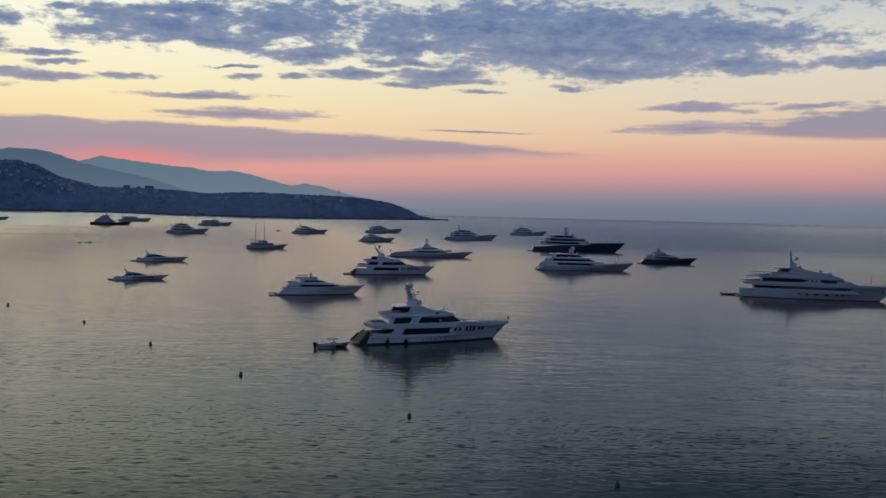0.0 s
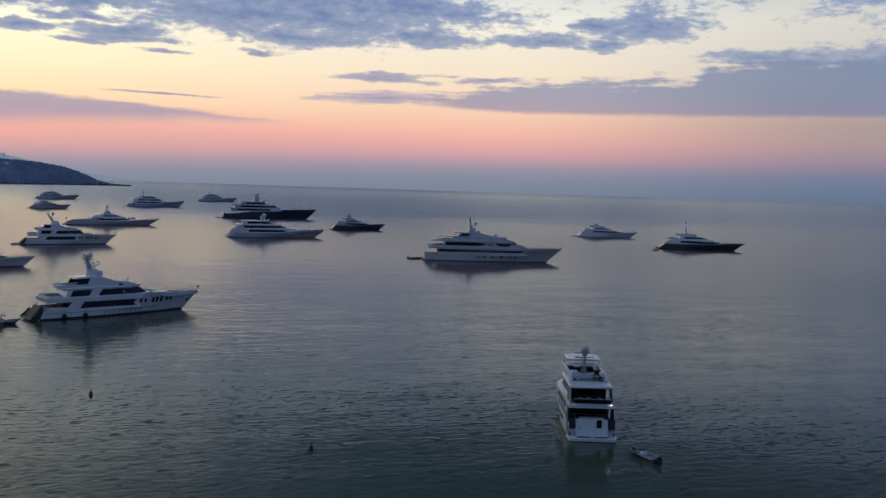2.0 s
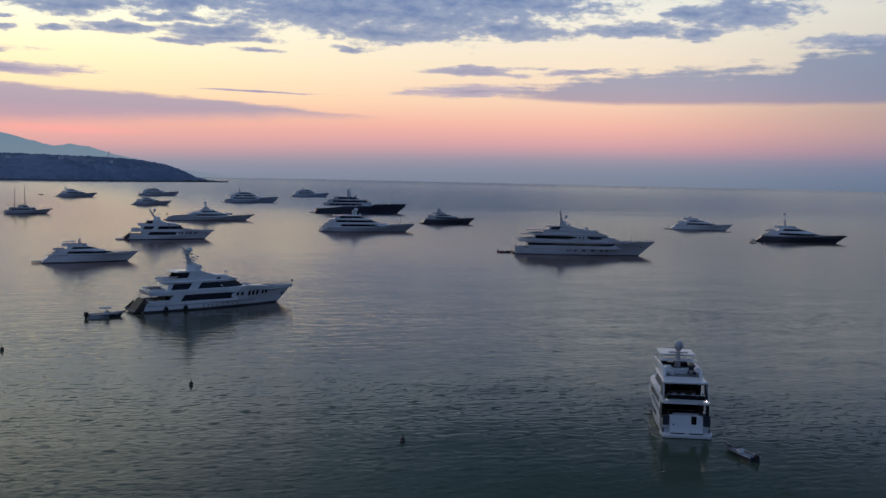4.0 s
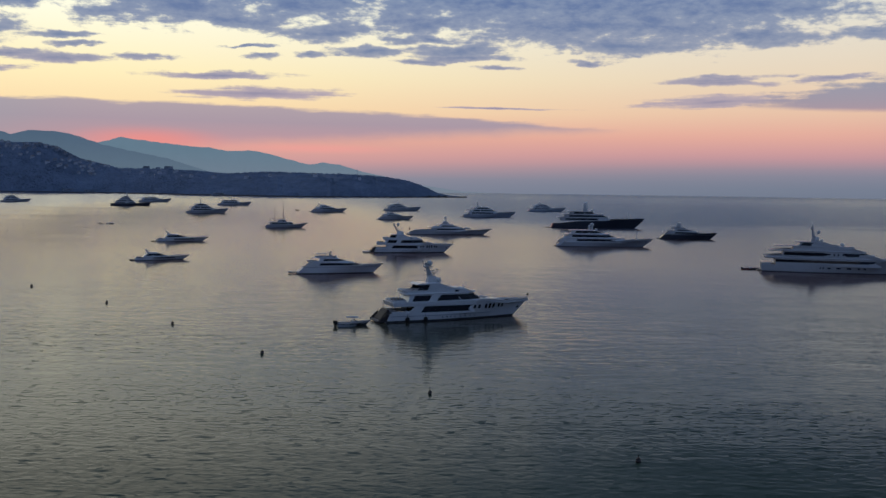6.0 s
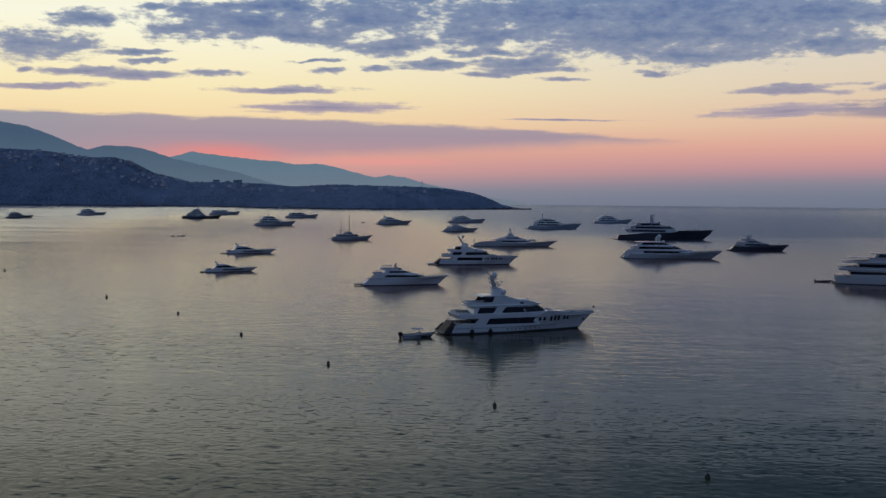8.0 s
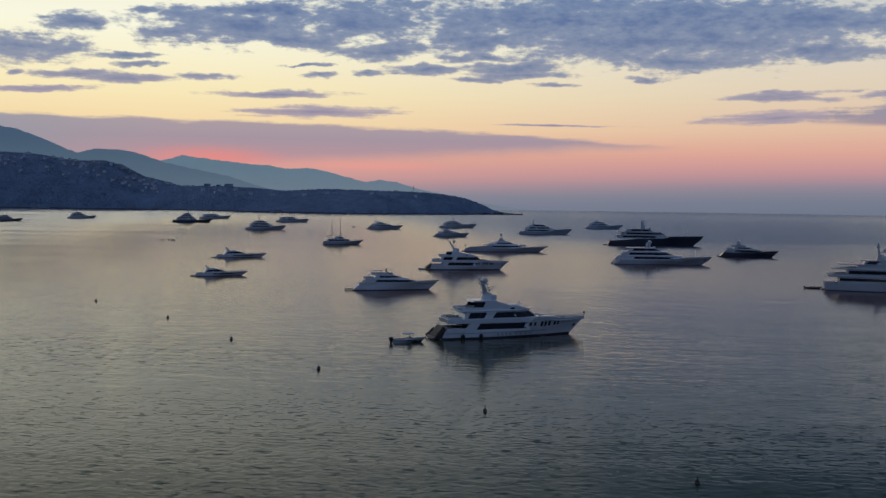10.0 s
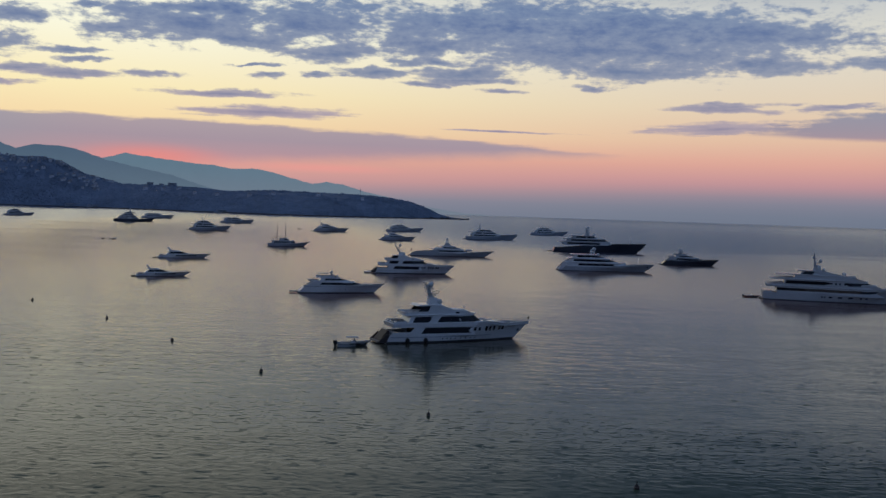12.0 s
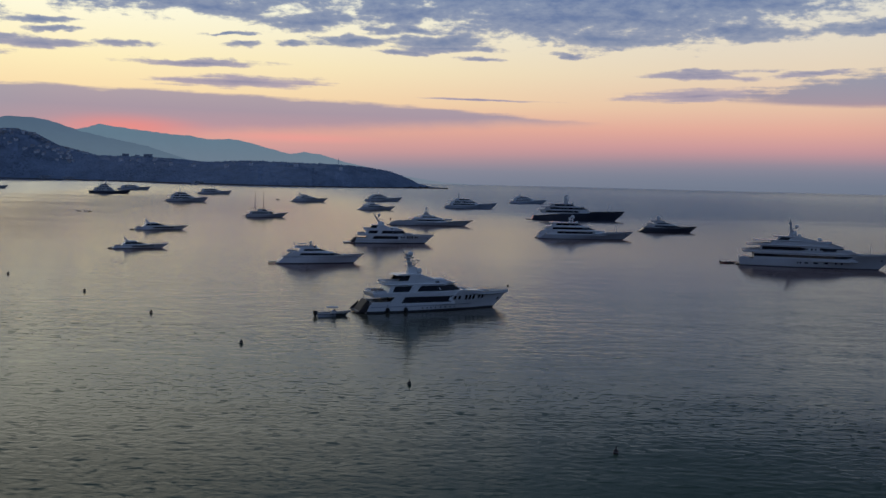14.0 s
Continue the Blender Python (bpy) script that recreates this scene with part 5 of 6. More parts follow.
    box(bm, 25.0, 25.5, -0.5, 0.5, 9.6, 9.75, 0.03)
    part("search_light", bm, MAST, root)
    bm = blank()
    tube(bm, (20.5, -1.5, 9.3), (20.3, -1.5, 12.0), 0.03, 0.02, n=5)
    tube(bm, (20.5, 1.5, 9.3), (20.3, 1.5, 12.0), 0.03, 0.02, n=5)
    part("aerial", bm, MAST, root)
    # hull windows forward, portholes, fenders
    for x in (27.2, 28.7, 31.0, 32.3, 33.6, 35.5, 36.7):
        for side in (-1, 1):
            bm = blank()
            loop = []
            for dx, z in ((-0.36, 2.95), (0.36, 2.95), (0.46, 4.35), (-0.26, 4.35)):
                if x > 34.5 or x < 30:
                    z = 3.15 + (z - 2.95) * 0.72
                loop.append((x + dx, side * (hull.half(x + dx, z) + 0.035), z))
            rings(bm, [loop, [(a, b - side * 0.12, c) for a, b, c in loop]])
            part("hull_window", bm, GLASS, root)
    portholes(root, hull, (17.0, 18.4, 19.6, 21.0, 22.8, 24.4, 26.0, 27.5), 1.1, 0.19)
    for x in (6.2, 11.6) if fenders else ():
        bm = blank()
        y = -hull.half(x, 1.0) - 0.5
        ball(bm, (x, y, 0.75), 0.62, 1.25, 14)
        tube(bm, (x, y, 1.5), (x, y + 0.35, 2.5), 0.03, n=5)
        part("fender", bm, RUBBER, root, "black round fender", smooth=True)
    anchor_pocket(root, hull, 42.8, 2.9)
    # foredeck
    bm = blank()
    box(bm, 33.0, 36.5, -1.6, 1.6, 4.6, 5.5, 0.2)
    part("foredeck_locker", bm, WHITE, root)
    bm = blank()
    box(bm, 39.0, 40.2, -0.5, 0.5, 4.2, 5.0, 0.1)
    part("windlass", bm, BOOT, root)
    hull.rail(root, 36.0, 45.6, 0.75, 10)
    bm = blank()
    tube(bm, (46.2, 0, 5.0), (46.5, 0, 6.3), 0.04)
    ball(bm, (46.5, 0, 6.2), 0.36)
    part("anchor_ball", bm, RUBBER, root, "black day-signal ball on the bow")
    staff(root, 2.3, 6.1, 1.8, flag=False, lean=-0.8)
    for side in (-1, 1):
        for x in (6.2, 8.0, 9.8):
            bm = blank()
            tube(bm, (x, side * 3.3, 8.9), (x, side * 3.3, 9.25), 0.03, n=5)
            tube(bm, (x, side * 3.3, 9.25), (x + 2.0, side * 3.3, 9.25), 0.03, n=5)
            part("railing", bm, STEEL, root)
    return tagged(root, label, "yacht", group="anchored yachts")


white_three_decker(-21.8, 259.95, 24.0, "large white three-deck motor yacht with long tinted windows at anchor", 2.3)
white_three_decker(-50.0, 534.0, 9.0, "white three-deck yacht with long swim platform and raked mast", 6.0, -3.0, False)


# -- the long pale yacht with dark window bands --
def long_band_yacht():
    root = new("motor_yacht")
    place(root, 146.0, 450.6, -14.5)
    L = 70.5
    hull = Hull(L, 12.4, (4.0, 4.0, 7.1), 8.0, -0.6, draft=3.0, full=2.4)

    def top(x):
        return 3.35 + 1.0 * ease(x, 4, 30) + 2.6 * ease(x, 47, 56) + 0.3 * ease(x, 55, 70)

    hull.top = top
    hull.build(root, CREAM, inner=0.7, n=44)
    hull.stripe("boot_stripe", root, BOOT, -0.2, 0.4, proud=0.03, n=30)
    portholes(root, hull, (26.0, 27.2), 2.5, 0.4, tall=1.3)
    for a, b in ((29.0, 30.6), (33.0, 35.0), (37.6, 39.6), (42.6, 43.6), (45.2, 46.2)):
        hull.stripe("hull_window", root, GLASS, 2.1, 2.75, a, b, n=3)
    main = House(6.0, 55.5, 3.2, 6.4, 5.75, 0.3, 1.2, 0.30, 0.02, 2.4)
    main.walls(root, CREAM)
    main.panes(root, 4.75, 6.0, 5.9, 46.0, 16, gap=0.0)
    for k in range(4):
        main.panes(root, 4.75 + 0.16 * k, 6.0, 46.0 + k * 1.35, 47.35 + k * 1.35, 1, gap=0.0)
    bm = blank()
    box(bm, -0.4, 4.0, -5.3, 5.3, 3.0, 4.3, 0.2)
    part("aft_bulwark", bm, CREAM, root)
    main.roof(root, CREAM, 1.0, aft=5.2, fore=0.6, wide=0.1, name="upper_belt")
    upper = House(9.0, 50.0, 7.6, 10.0, 4.9, 0.5, 4.0, 0.32, 0.03)
    upper.walls(root, CREAM)
    upper.panes(root, 8.05, 9.55, 9.6, 26.0, 7, gap=0.0, slant=0.2)
    for k in range(3):
        upper.panes(root, 8.05 + 0.25 * k, 9.55 - 0.2 * k, 26.0 + k * 1.5, 27.5 + k * 1.5, 1, gap=0.0)
    for x in (31.6, 33.4, 35.6):
        upper.panes(root, 8.3, 9.2, x, x + 0.8, 1)
    upper.windscreen(root, 8.0, 9.5, 0.70)
    upper.roof(root, CREAM, 0.5, aft=6.8, fore=0.6, wide=0.35)
    third = House(13.5, 44.0, 10.3, 12.2, 4.0, 0.5, 3.0, 0.3, 0.05)
    third.walls(root, CREAM)
    third.windscreen(root, 10.75, 11.8, 0.62)
    third.roof(root, CREAM, 0.4, aft=8.6, fore=0.3, wide=0.3)
    for side in (-1, 1):
        for name, profile, y in (("bulwark", [(0.2, 7.45), (9.4, 8.35), (9.4, 7.4), (2.0, 7.2)], 5.45), ("bulwark", [(2.8, 10.45), (14.0, 11.2), (14.0, 10.3), (4.5, 10.2)], 4.7),
                                 ("side_fairing", [(43.0, 7.3), (56.6, 6.5), (51.0, 7.9), (46.5, 8.9), (43.0, 9.0)], 4.72), ("side_fairing", [(26.0, 10.4), (45.5, 10.4), (40.0, 11.7), (33.0, 12.7), (26.0, 12.7)], 3.86),
                                 ("side_fairing", [(25.0, 12.5), (36.0, 12.5), (31.0, 13.4), (27.5, 14.5), (23.0, 14.5)], 2.74)):
            bm = blank()
            wedge(bm, profile, side * (y - 0.12), side * (y + 0.12))
            part(name, bm, CREAM, root)
    bm = blank()
    box(bm, 44.6, 50.0, -3.0, -1.0, 7.6, 8.9, 0.5)
    part("covered_tender", bm, CANVAS, root, "white covered launch on the foredeck")
    sun = House(16.0, 31.5, 12.4, 14.1, 2.7, 1.4, 5.0, 0.5, 0.1)
    sun.walls(root, CREAM)
    sun.panes(root, 12.45, 14.05, 16.6, 25.4, 3, gap=0.0, slant=1.2)
    sun.roof(root, CREAM, 0.4, aft=2.6, fore=0.4, wide=0.3)
    bm = blank()
    wedge(bm, [(21.8, 14.3), (26.8, 14.3), (24.6, 15.6), (23.8, 17.4), (22.8, 17.4)], -0.7, 0.7)
    part("mast_tower", bm, CREAM, root)
    mast(root, 23.0, 14.4, 24.0, lean=-0.5, width=0.8, arms=3, dome=0.0, mat=GREY)
    dome_on(root, 24.6, 0, 14.5, 1.1)
    bm = blank()
    box(bm, 22.6, 25.4, -0.3, 0.3, 18.0, 18.3, 0.05)
    ball(bm, (25.3, 0, 19.1), 0.8, 1.1, 12)
    ball(bm, (22.0, 0, 20.6), 0.45, 1.1, 10)
    part("radome", bm, DOME, root, smooth=True)
    dome_on(root, 26.8, -1.6, 14.3, 0.6)
    dome_on(root, 26.8, 1.6, 14.3, 0.6)
    dome_on(root, 36.0, -2.2, 12.5, 0.7)
    dome_on(root, 36.0, 2.2, 12.5, 0.7)
    bm = blank()
    tube(bm, (58.6, 0, 5.5), (58.6, 0, 11.6), 0.16, 0.09)
    box(bm, 58.5, 58.7, -0.9, 0.9, 9.8, 9.95)
    part("foremast", bm, MAST, root)
    for k in range(5):
        bm = blank()
        box(bm, 4.6 + k * 1.2, 5.3 + k * 1.2, -2.4, -1.6, 7.62, 8.5, 0.08)
        part("deck_chair", bm, CUSHION, root)
    anchor_pocket(root, hull, 63.5, 4.6)
    hull.rail(root, 54.0, 69.4, 0.9, 12)
    bm = blank()
    tube(bm, (69.8, 0, 6.9), (69.9, 0, 8.0), 0.05)
    box(bm, 69.2, 70.6, -0.3, 0.3, 7.5, 7.7, 0.05)
    part("jackstaff", bm, MAST, root)
    staff(root, 0.0, 4.2, 3.4, flag=False, lean=-1.6)
    platform(root, 1.6, 4.6, 0.5)
    return tagged(root, "long pale three-deck superyacht with dark window bands at anchor", "yacht", group="anchored yachts")


long_band_yacht()


# -- the near yacht, seen from its stern --
def near_stern_yacht():
    root = new("motor_yacht")
    place(root, 67.97, 124.55, 71.0)
    L = 30.0
    hull = Hull(L, 7.5, (2.5, 2.9, 3.9), 4.0, 0.5, draft=1.8, full=2.4, tuck=0.93)
    hull.build(root, WHITE, inner=0.7, n=36)
    hull.stripe("boot_stripe", root, BOOT, -0.2, 0.16, proud=0.03)
    hull.stripe("hull_window", root, GLASS, 1.35, 2.05, 6.0, 12.0, n=6, slant=0.3)
    hull.stripe("hull_window", root, GLASS, 1.45, 2.1, 14.0, 19.0, n=6, slant=0.3)
    hull.stripe("rubbing_strake", root, GREY, 0.62, 0.74, 0.4, 20.0, proud=0.07)
    bm = blank()
    plate(bm, [(-1.8, -3.1), (-1.5, -3.6), (0.6, -3.85), (0.6, 3.85), (-1.5, 3.6), (-1.8, 3.1)], 0.10, 0.52)
    part("swim_platform", bm, WHITE, root)
    bm = blank()
    plate(bm, [(-1.5, -3.0), (0.5, -3.0), (0.5, 3.0), (-1.5, 3.0)], 0.50, 0.535)
    part("platform_planking", bm, CREAM, root)
    for y in (-1.35, 1.35):
        bm = blank()
        box(bm, -1.22, -0.95, y - 1.05, y + 1.05, 0.52, 0.66, 0.04)
        part("platform_cleat", bm, RUBBER, root)
    bm = blank()
    wedge(bm, [(-0.35, 0.5), (0.8, 0.5), (0.8, 2.95), (0.15, 2.95)], -2.45, 2.45)
    part("transom", bm, WHITE, root, "smooth white transom garage door")
    bm = blank()
    box(bm, -0.12, 0.16, -1.5, -0.75, 1.75, 2.97, 0.03)
    part("transom_gate", bm, GLASS, root)
    bm = blank()
    tube(bm, (-0.26, 1.9, 1.7), (-0.02, 1.9, 1.7), 0.12)
    part("shore_socket", bm, BOOT, root)
    for side in (-1, 1):
        for k in range(6):
            bm = blank()
            box(bm, -0.3 + k * 0.33, 0.1 + k * 0.33, side * 2.5, side * 3.4, 0.5, 0.8 + k * 0.36, 0.02)
            part("step", bm, PALE, root)
        bm = blank()
        wedge(bm, [(-0.5, 0.5), (3.0, 0.5), (3.0, 3.4), (2.3, 3.4), (1.0, 1.5), (-0.3, 0.9)], side * 3.30, side * 3.50)
        part("stern_wing", bm, NAVY, root, "dark glossy quarter panel")
        bm = blank()
        box(bm, -0.02, 0.3, side * 2.5, side * 3.5, 1.55, 3.0, 0.05)
        part("quarter_panel", bm, NAVY, root, "dark glossy quarter panel")
        bm = blank()
        rail = [(-0.2, side * 2.46, 0.9), (0.6, side * 2.46, 2.2), (1.9, side * 2.46, 3.6)]
        for p, q in zip(rail, rail[1:]):
            tube(bm, p, q, 0.03, n=6)
        for p in rail:
            tube(bm, p, (p[0], p[1], p[2] - 0.9), 0.025, n=6)
        part("stair_rail", bm, STEEL, root)
    # main deck cockpit and saloon
    main = House(5.2, 23.0, 2.6, 5.0, 3.25, 0.2, 3.4, 0.35, 0.03)
    main.walls(root, WHITE)
    main.panes(root, 3.3, 4.7, 6.4, 17.4, 5, gap=0.08, slant=0.2)
    main.windscreen(root, 3.6, 4.6, 0.80)
    bm = blank()
    box(bm, 5.12, 5.28, -2.7, 2.7, 2.7, 4.75)
    part("saloon_door", bm, GLASS, root)
    bm = blank()
    box(bm, 0.9, 1.9, -1.9, 1.9, 2.3, 2.75, 0.1)
    box(bm, 0.75, 1.0, -1.9, 1.9, 2.7, 3.2, 0.08)
    part("cockpit_sofa", bm, CUSHION, root)
    bm = blank()
    box(bm, 2.3, 3.4, -1.3, 1.3, 2.7, 2.8, 0.04)
    tube(bm, (2.85, 0, 2.1), (2.85, 0, 2.7), 0.12)
    part("cockpit_table", bm, TEAK, root)
    for side in (-1, 1):
        bm = blank()
        rings(bm, [[(0.9, side * 3.42, 2.4), (3.4, side * 3.42, 2.4), (3.4, side * 3.56, 2.4), (0.9, side * 3.56, 2.4)],
                   [(1.5, side * 3.3, 4.7), (2.6, side * 3.3, 4.7), (2.6, side * 3.5, 4.7), (1.5, side * 3.5, 4.7)]])
        part("side_screen", bm, GLASS, root)
    # upper deck
    slab = House(0.5, 22.4, 4.66, 5.05, 3.5, 0.0, 0.4, 0.35, 0.0)
    slab.walls(root, WHITE, "upper_deck")
    coaming(root, 0.5, 6.6, 3.46, 5.0, 5.38, WHITE, 0.05, 0.14)
    bm = blank()
    box(bm, 0.52, 0.56, -2.85, 2.85, 5.36, 6.02, 0.01)
    part("rail_glass", bm, GLASS, root)
    bm = blank()
    tube(bm, (0.54, -2.9, 6.08), (0.54, 2.9, 6.08), 0.03, n=6)
    for y in (-2.7, -1.6, -0.5, 0.55, 1.65, 2.75):
        tube(bm, (0.54, y, 5.3), (0.54, y, 6.08), 0.022, n=6)
    part("railing", bm, STEEL, root)
    upper = House(6.2, 20.5, 5.0, 7.45, 2.95, 0.3, 4.6, 0.42, 0.05)
    upper.walls(root, WHITE)
    upper.panes(root, 5.7, 7.1, 7.2, 14.0, 3, gap=0.08, slant=0.25)
    upper.windscreen(root, 5.8, 7.0, 0.72)
    bm = blank()
    box(bm, 6.12, 6.3, -2.3, 2.3, 5.1, 7.1)
    part("lounge_door", bm, GLASS, root)
    for side in (-1, 1):
        bm = blank()
        box(bm, 4.4, 6.1, side * 2.35, side * 2.75, 5.1, 7.2, 0.03)
        part("lounge_panel", bm, SHADEWOOD, root)
        bm = blank()
        box(bm, 3.4, 5.1, side * 2.75, side * 3.1, 2.7, 4.6, 0.03)
        part("cockpit_panel", bm, SHADEWOOD, root)
    bm = blank()
    box(bm, 1.0, 6.1, -3.0, 3.0, 5.05, 5.09)
    part("deck_planking", bm, TEAK, root)
    for y, w in ((-1.75, 0.5), (1.8, 0.45)):
        bm = blank()
        box(bm, 6.02, 6.11, y - w, y + w, 5.15, 7.0, 0.02)
        part("curtain", bm, TEAK, root)
    for y in (-1.4, 0.2, 1.5):
        bm = blank()
        tube(bm, (2.3, y, 5.05), (2.3, y, 5.45), 0.28, 0.32, 10)
        box(bm, 2.5, 2.6, y - 0.3, y + 0.3, 5.4, 5.95, 0.03)
        part("deck_chair", bm, CUSHION, root)
    for y, w in ((-1.2, 0.9), (0.9, 1.1)):
        bm = blank()
        box(bm, 2.4, 4.0, y - w, y + w, 5.05, 5.5, 0.1)
        box(bm, 3.8, 4.1, y - w, y + w, 5.4, 6.0, 0.08)
        part("deck_sofa", bm, SHADEWOOD, root)
    for side in (-1, 1):
        bm = blank()
        rings(bm, [[(0.9, side * 3.3, 5.2), (4.2, side * 3.3, 5.2), (4.2, side * 3.42, 5.2), (0.9, side * 3.42, 5.2)],
                   [(2.2, side * 3.12, 7.5), (4.2, side * 3.12, 7.5), (4.2, side * 3.25, 7.5), (2.2, side * 3.25, 7.5)]])
        part("side_screen", bm, GLASS, root)
        bm = blank()
        rings(bm, [[(0.55, side * 3.28, 5.2), (0.95, side * 3.28, 5.2), (0.95, side * 3.46, 5.2), (0.55, side * 3.46, 5.2)],
                   [(1.9, side * 3.1, 7.5), (2.3, side * 3.1, 7.5), (2.3, side * 3.28, 7.5), (1.9, side * 3.28, 7.5)]])
        part("side_pillar", bm, PALE, root)
    upper.roof(root, WHITE, 0.42, aft=5.0, fore=0.6, wide=0.55, name="flybridge_deck")
    # flybridge: coaming, seats, hardtop on four legs, mast
    bm = blank()
    plate(bm, [(5.2, -2.7), (16.0, -2.6), (16.0, 2.6), (5.2, 2.7)], 7.86, 7.9)
    part("flybridge_planking", bm, DARKGREY, root)
    for side in (-1, 1):
        bm = blank()
        wedge(bm, [(4.6, 7.85), (17.0, 7.85), (16.2, 8.9), (8.0, 9.0), (5.4, 8.75), (4.6, 8.3)], side * 2.55, side * 3.0)
        part("flybridge_coaming", bm, WHITE, root)
    bm = blank()
    tube(bm, (4.9, -2.5, 8.75), (4.9, 2.5, 8.75), 0.03, n=6)
    for k in range(6):
        tube(bm, (4.9, -2.5 + k, 7.86), (4.9, -2.5 + k, 8.75), 0.022, n=6)
    part("flybridge_rail", bm, STEEL, root)
    for side in (-1, 1):
        bm = blank()
        tube(bm, (5.6, side * 2.3, 8.9), (6.6, side * 2.3, 8.9), 0.38, 0.38, 12)
        part("life_raft", bm, WHITE, root)
    for y, x in ((-1.9, 7.4), (1.9, 7.4), (-1.0, 9.6), (1.2, 9.6)):
        bm = blank()
        box(bm, x, x + 1.5, y - 0.7, y + 0.7, 7.86, 8.35, 0.1)
        box(bm, x + 1.3, x + 1.6, y - 0.7, y + 0.7, 8.2, 8.95, 0.1)
        part("sun_lounger", bm, WHITE if y > 1.5 else BOOT, root)
    bm = blank()
    tube(bm, (8.9, 0.2, 7.86), (8.9, 0.2, 8.6), 0.9, 1.2, 14)
    part("jacuzzi", bm, BOOT, root)
    bm = blank()
    box(bm, 13.2, 14.6, -2.0, 2.0, 7.86, 9.0, 0.2)
    part("helm_console", bm, BOOT, root)
    for x, y, r in ((8.0, -0.6, 0.35), (8.6, 1.6, 0.3), (10.0, -1.7, 0.32), (10.2, 1.9, 0.3)):
        bm = blank()
        tube(bm, (x, y, 7.9), (x, y, 8.5), r * 0.7, r, 10)
        ball(bm, (x, y, 8.55), r, 0.5, 10)
        part("deck_stool", bm, WHITE, root)
    top = House(10.6, 16.2, 10.15, 10.42, 2.75, 0.0, 0.4, 0.25, 0.0)
    top.walls(root, WHITE, "hardtop")
    low = House(9.0, 11.0, 9.55, 9.72, 2.85, 0.0, 0.2, 0.2, 0.0)
    low.walls(root, WHITE, "awning_bar")
    for x in (10.9, 15.2):
        for side in (-1, 1):
            bm = blank()
            tube(bm, (x, side * 2.6, 8.6), (x, side * 2.5, 10.2), 0.07)
            part("hardtop_post", bm, STEEL, root)
    mast(root, 10.4, 8.0, 12.6, lean=-0.5, width=1.5, arms=2, dome=0.0, tops=False, mat=GREY)
    dome_on(root, 9.7, 0.0, 11.1, 0.72, GREY)
    # round sofa, bar and loose things on the flybridge
    bm = blank()
    arc = [radians(a) for a in range(100, 261, 16)]
    rings(bm, [[(8.4 - r * math.cos(a) * -0.75, 0.1 + r * math.sin(a), z) for r, z in ((1.25, 7.9), (1.55, 7.9), (1.55, 8.75), (1.25, 8.75))] for a in arc])
    part("round_sofa", bm, CANVAS, root, "white curved sofa")
    bm = blank()
    tube(bm, (8.2, 0.1, 8.3), (8.2, 0.1, 8.42), 0.55, 0.55, 14)
    tube(bm, (8.2, 0.1, 7.9), (8.2, 0.1, 8.3), 0.1, 0.08)
    part("round_table", bm, TEAK, root)
    for x, y, w, d, z, m in ((6.2, -1.5, 0.6, 0.5, 0.75, DARKGREY), (6.1, 1.4, 0.7, 0.6, 0.6, WHITE), (11.4, 0.9, 0.7, 0.9, 1.1, WHITE), (11.6, -1.2, 0.6, 0.8, 1.2, DARKGREY), (7.0, 2.1, 0.4, 0.4, 0.9, CANVAS)):
        bm = blank()
        box(bm, x, x + w, y - d / 2, y + d / 2, 7.88, 7.88 + z, 0.08)
        part("deck_box", bm, m, root)
    for y, r in ((-2.95, 0.062), (2.9, 0.03)):
        bm = blank()
        ball(bm, (0.42, y, 5.28), r)
        part("deck_lamp", bm, LAMP, root, "lit white deck lamp")
    hull.rail(root, 12.0, 29.0, 0.8, 14)
    anchor_pocket(root, hull, 27.6, 2.6)
    return tagged(root, "white tri-deck motor yacht seen from its stern with open aft decks", "yacht", group="anchored yachts")


near_stern_yacht()


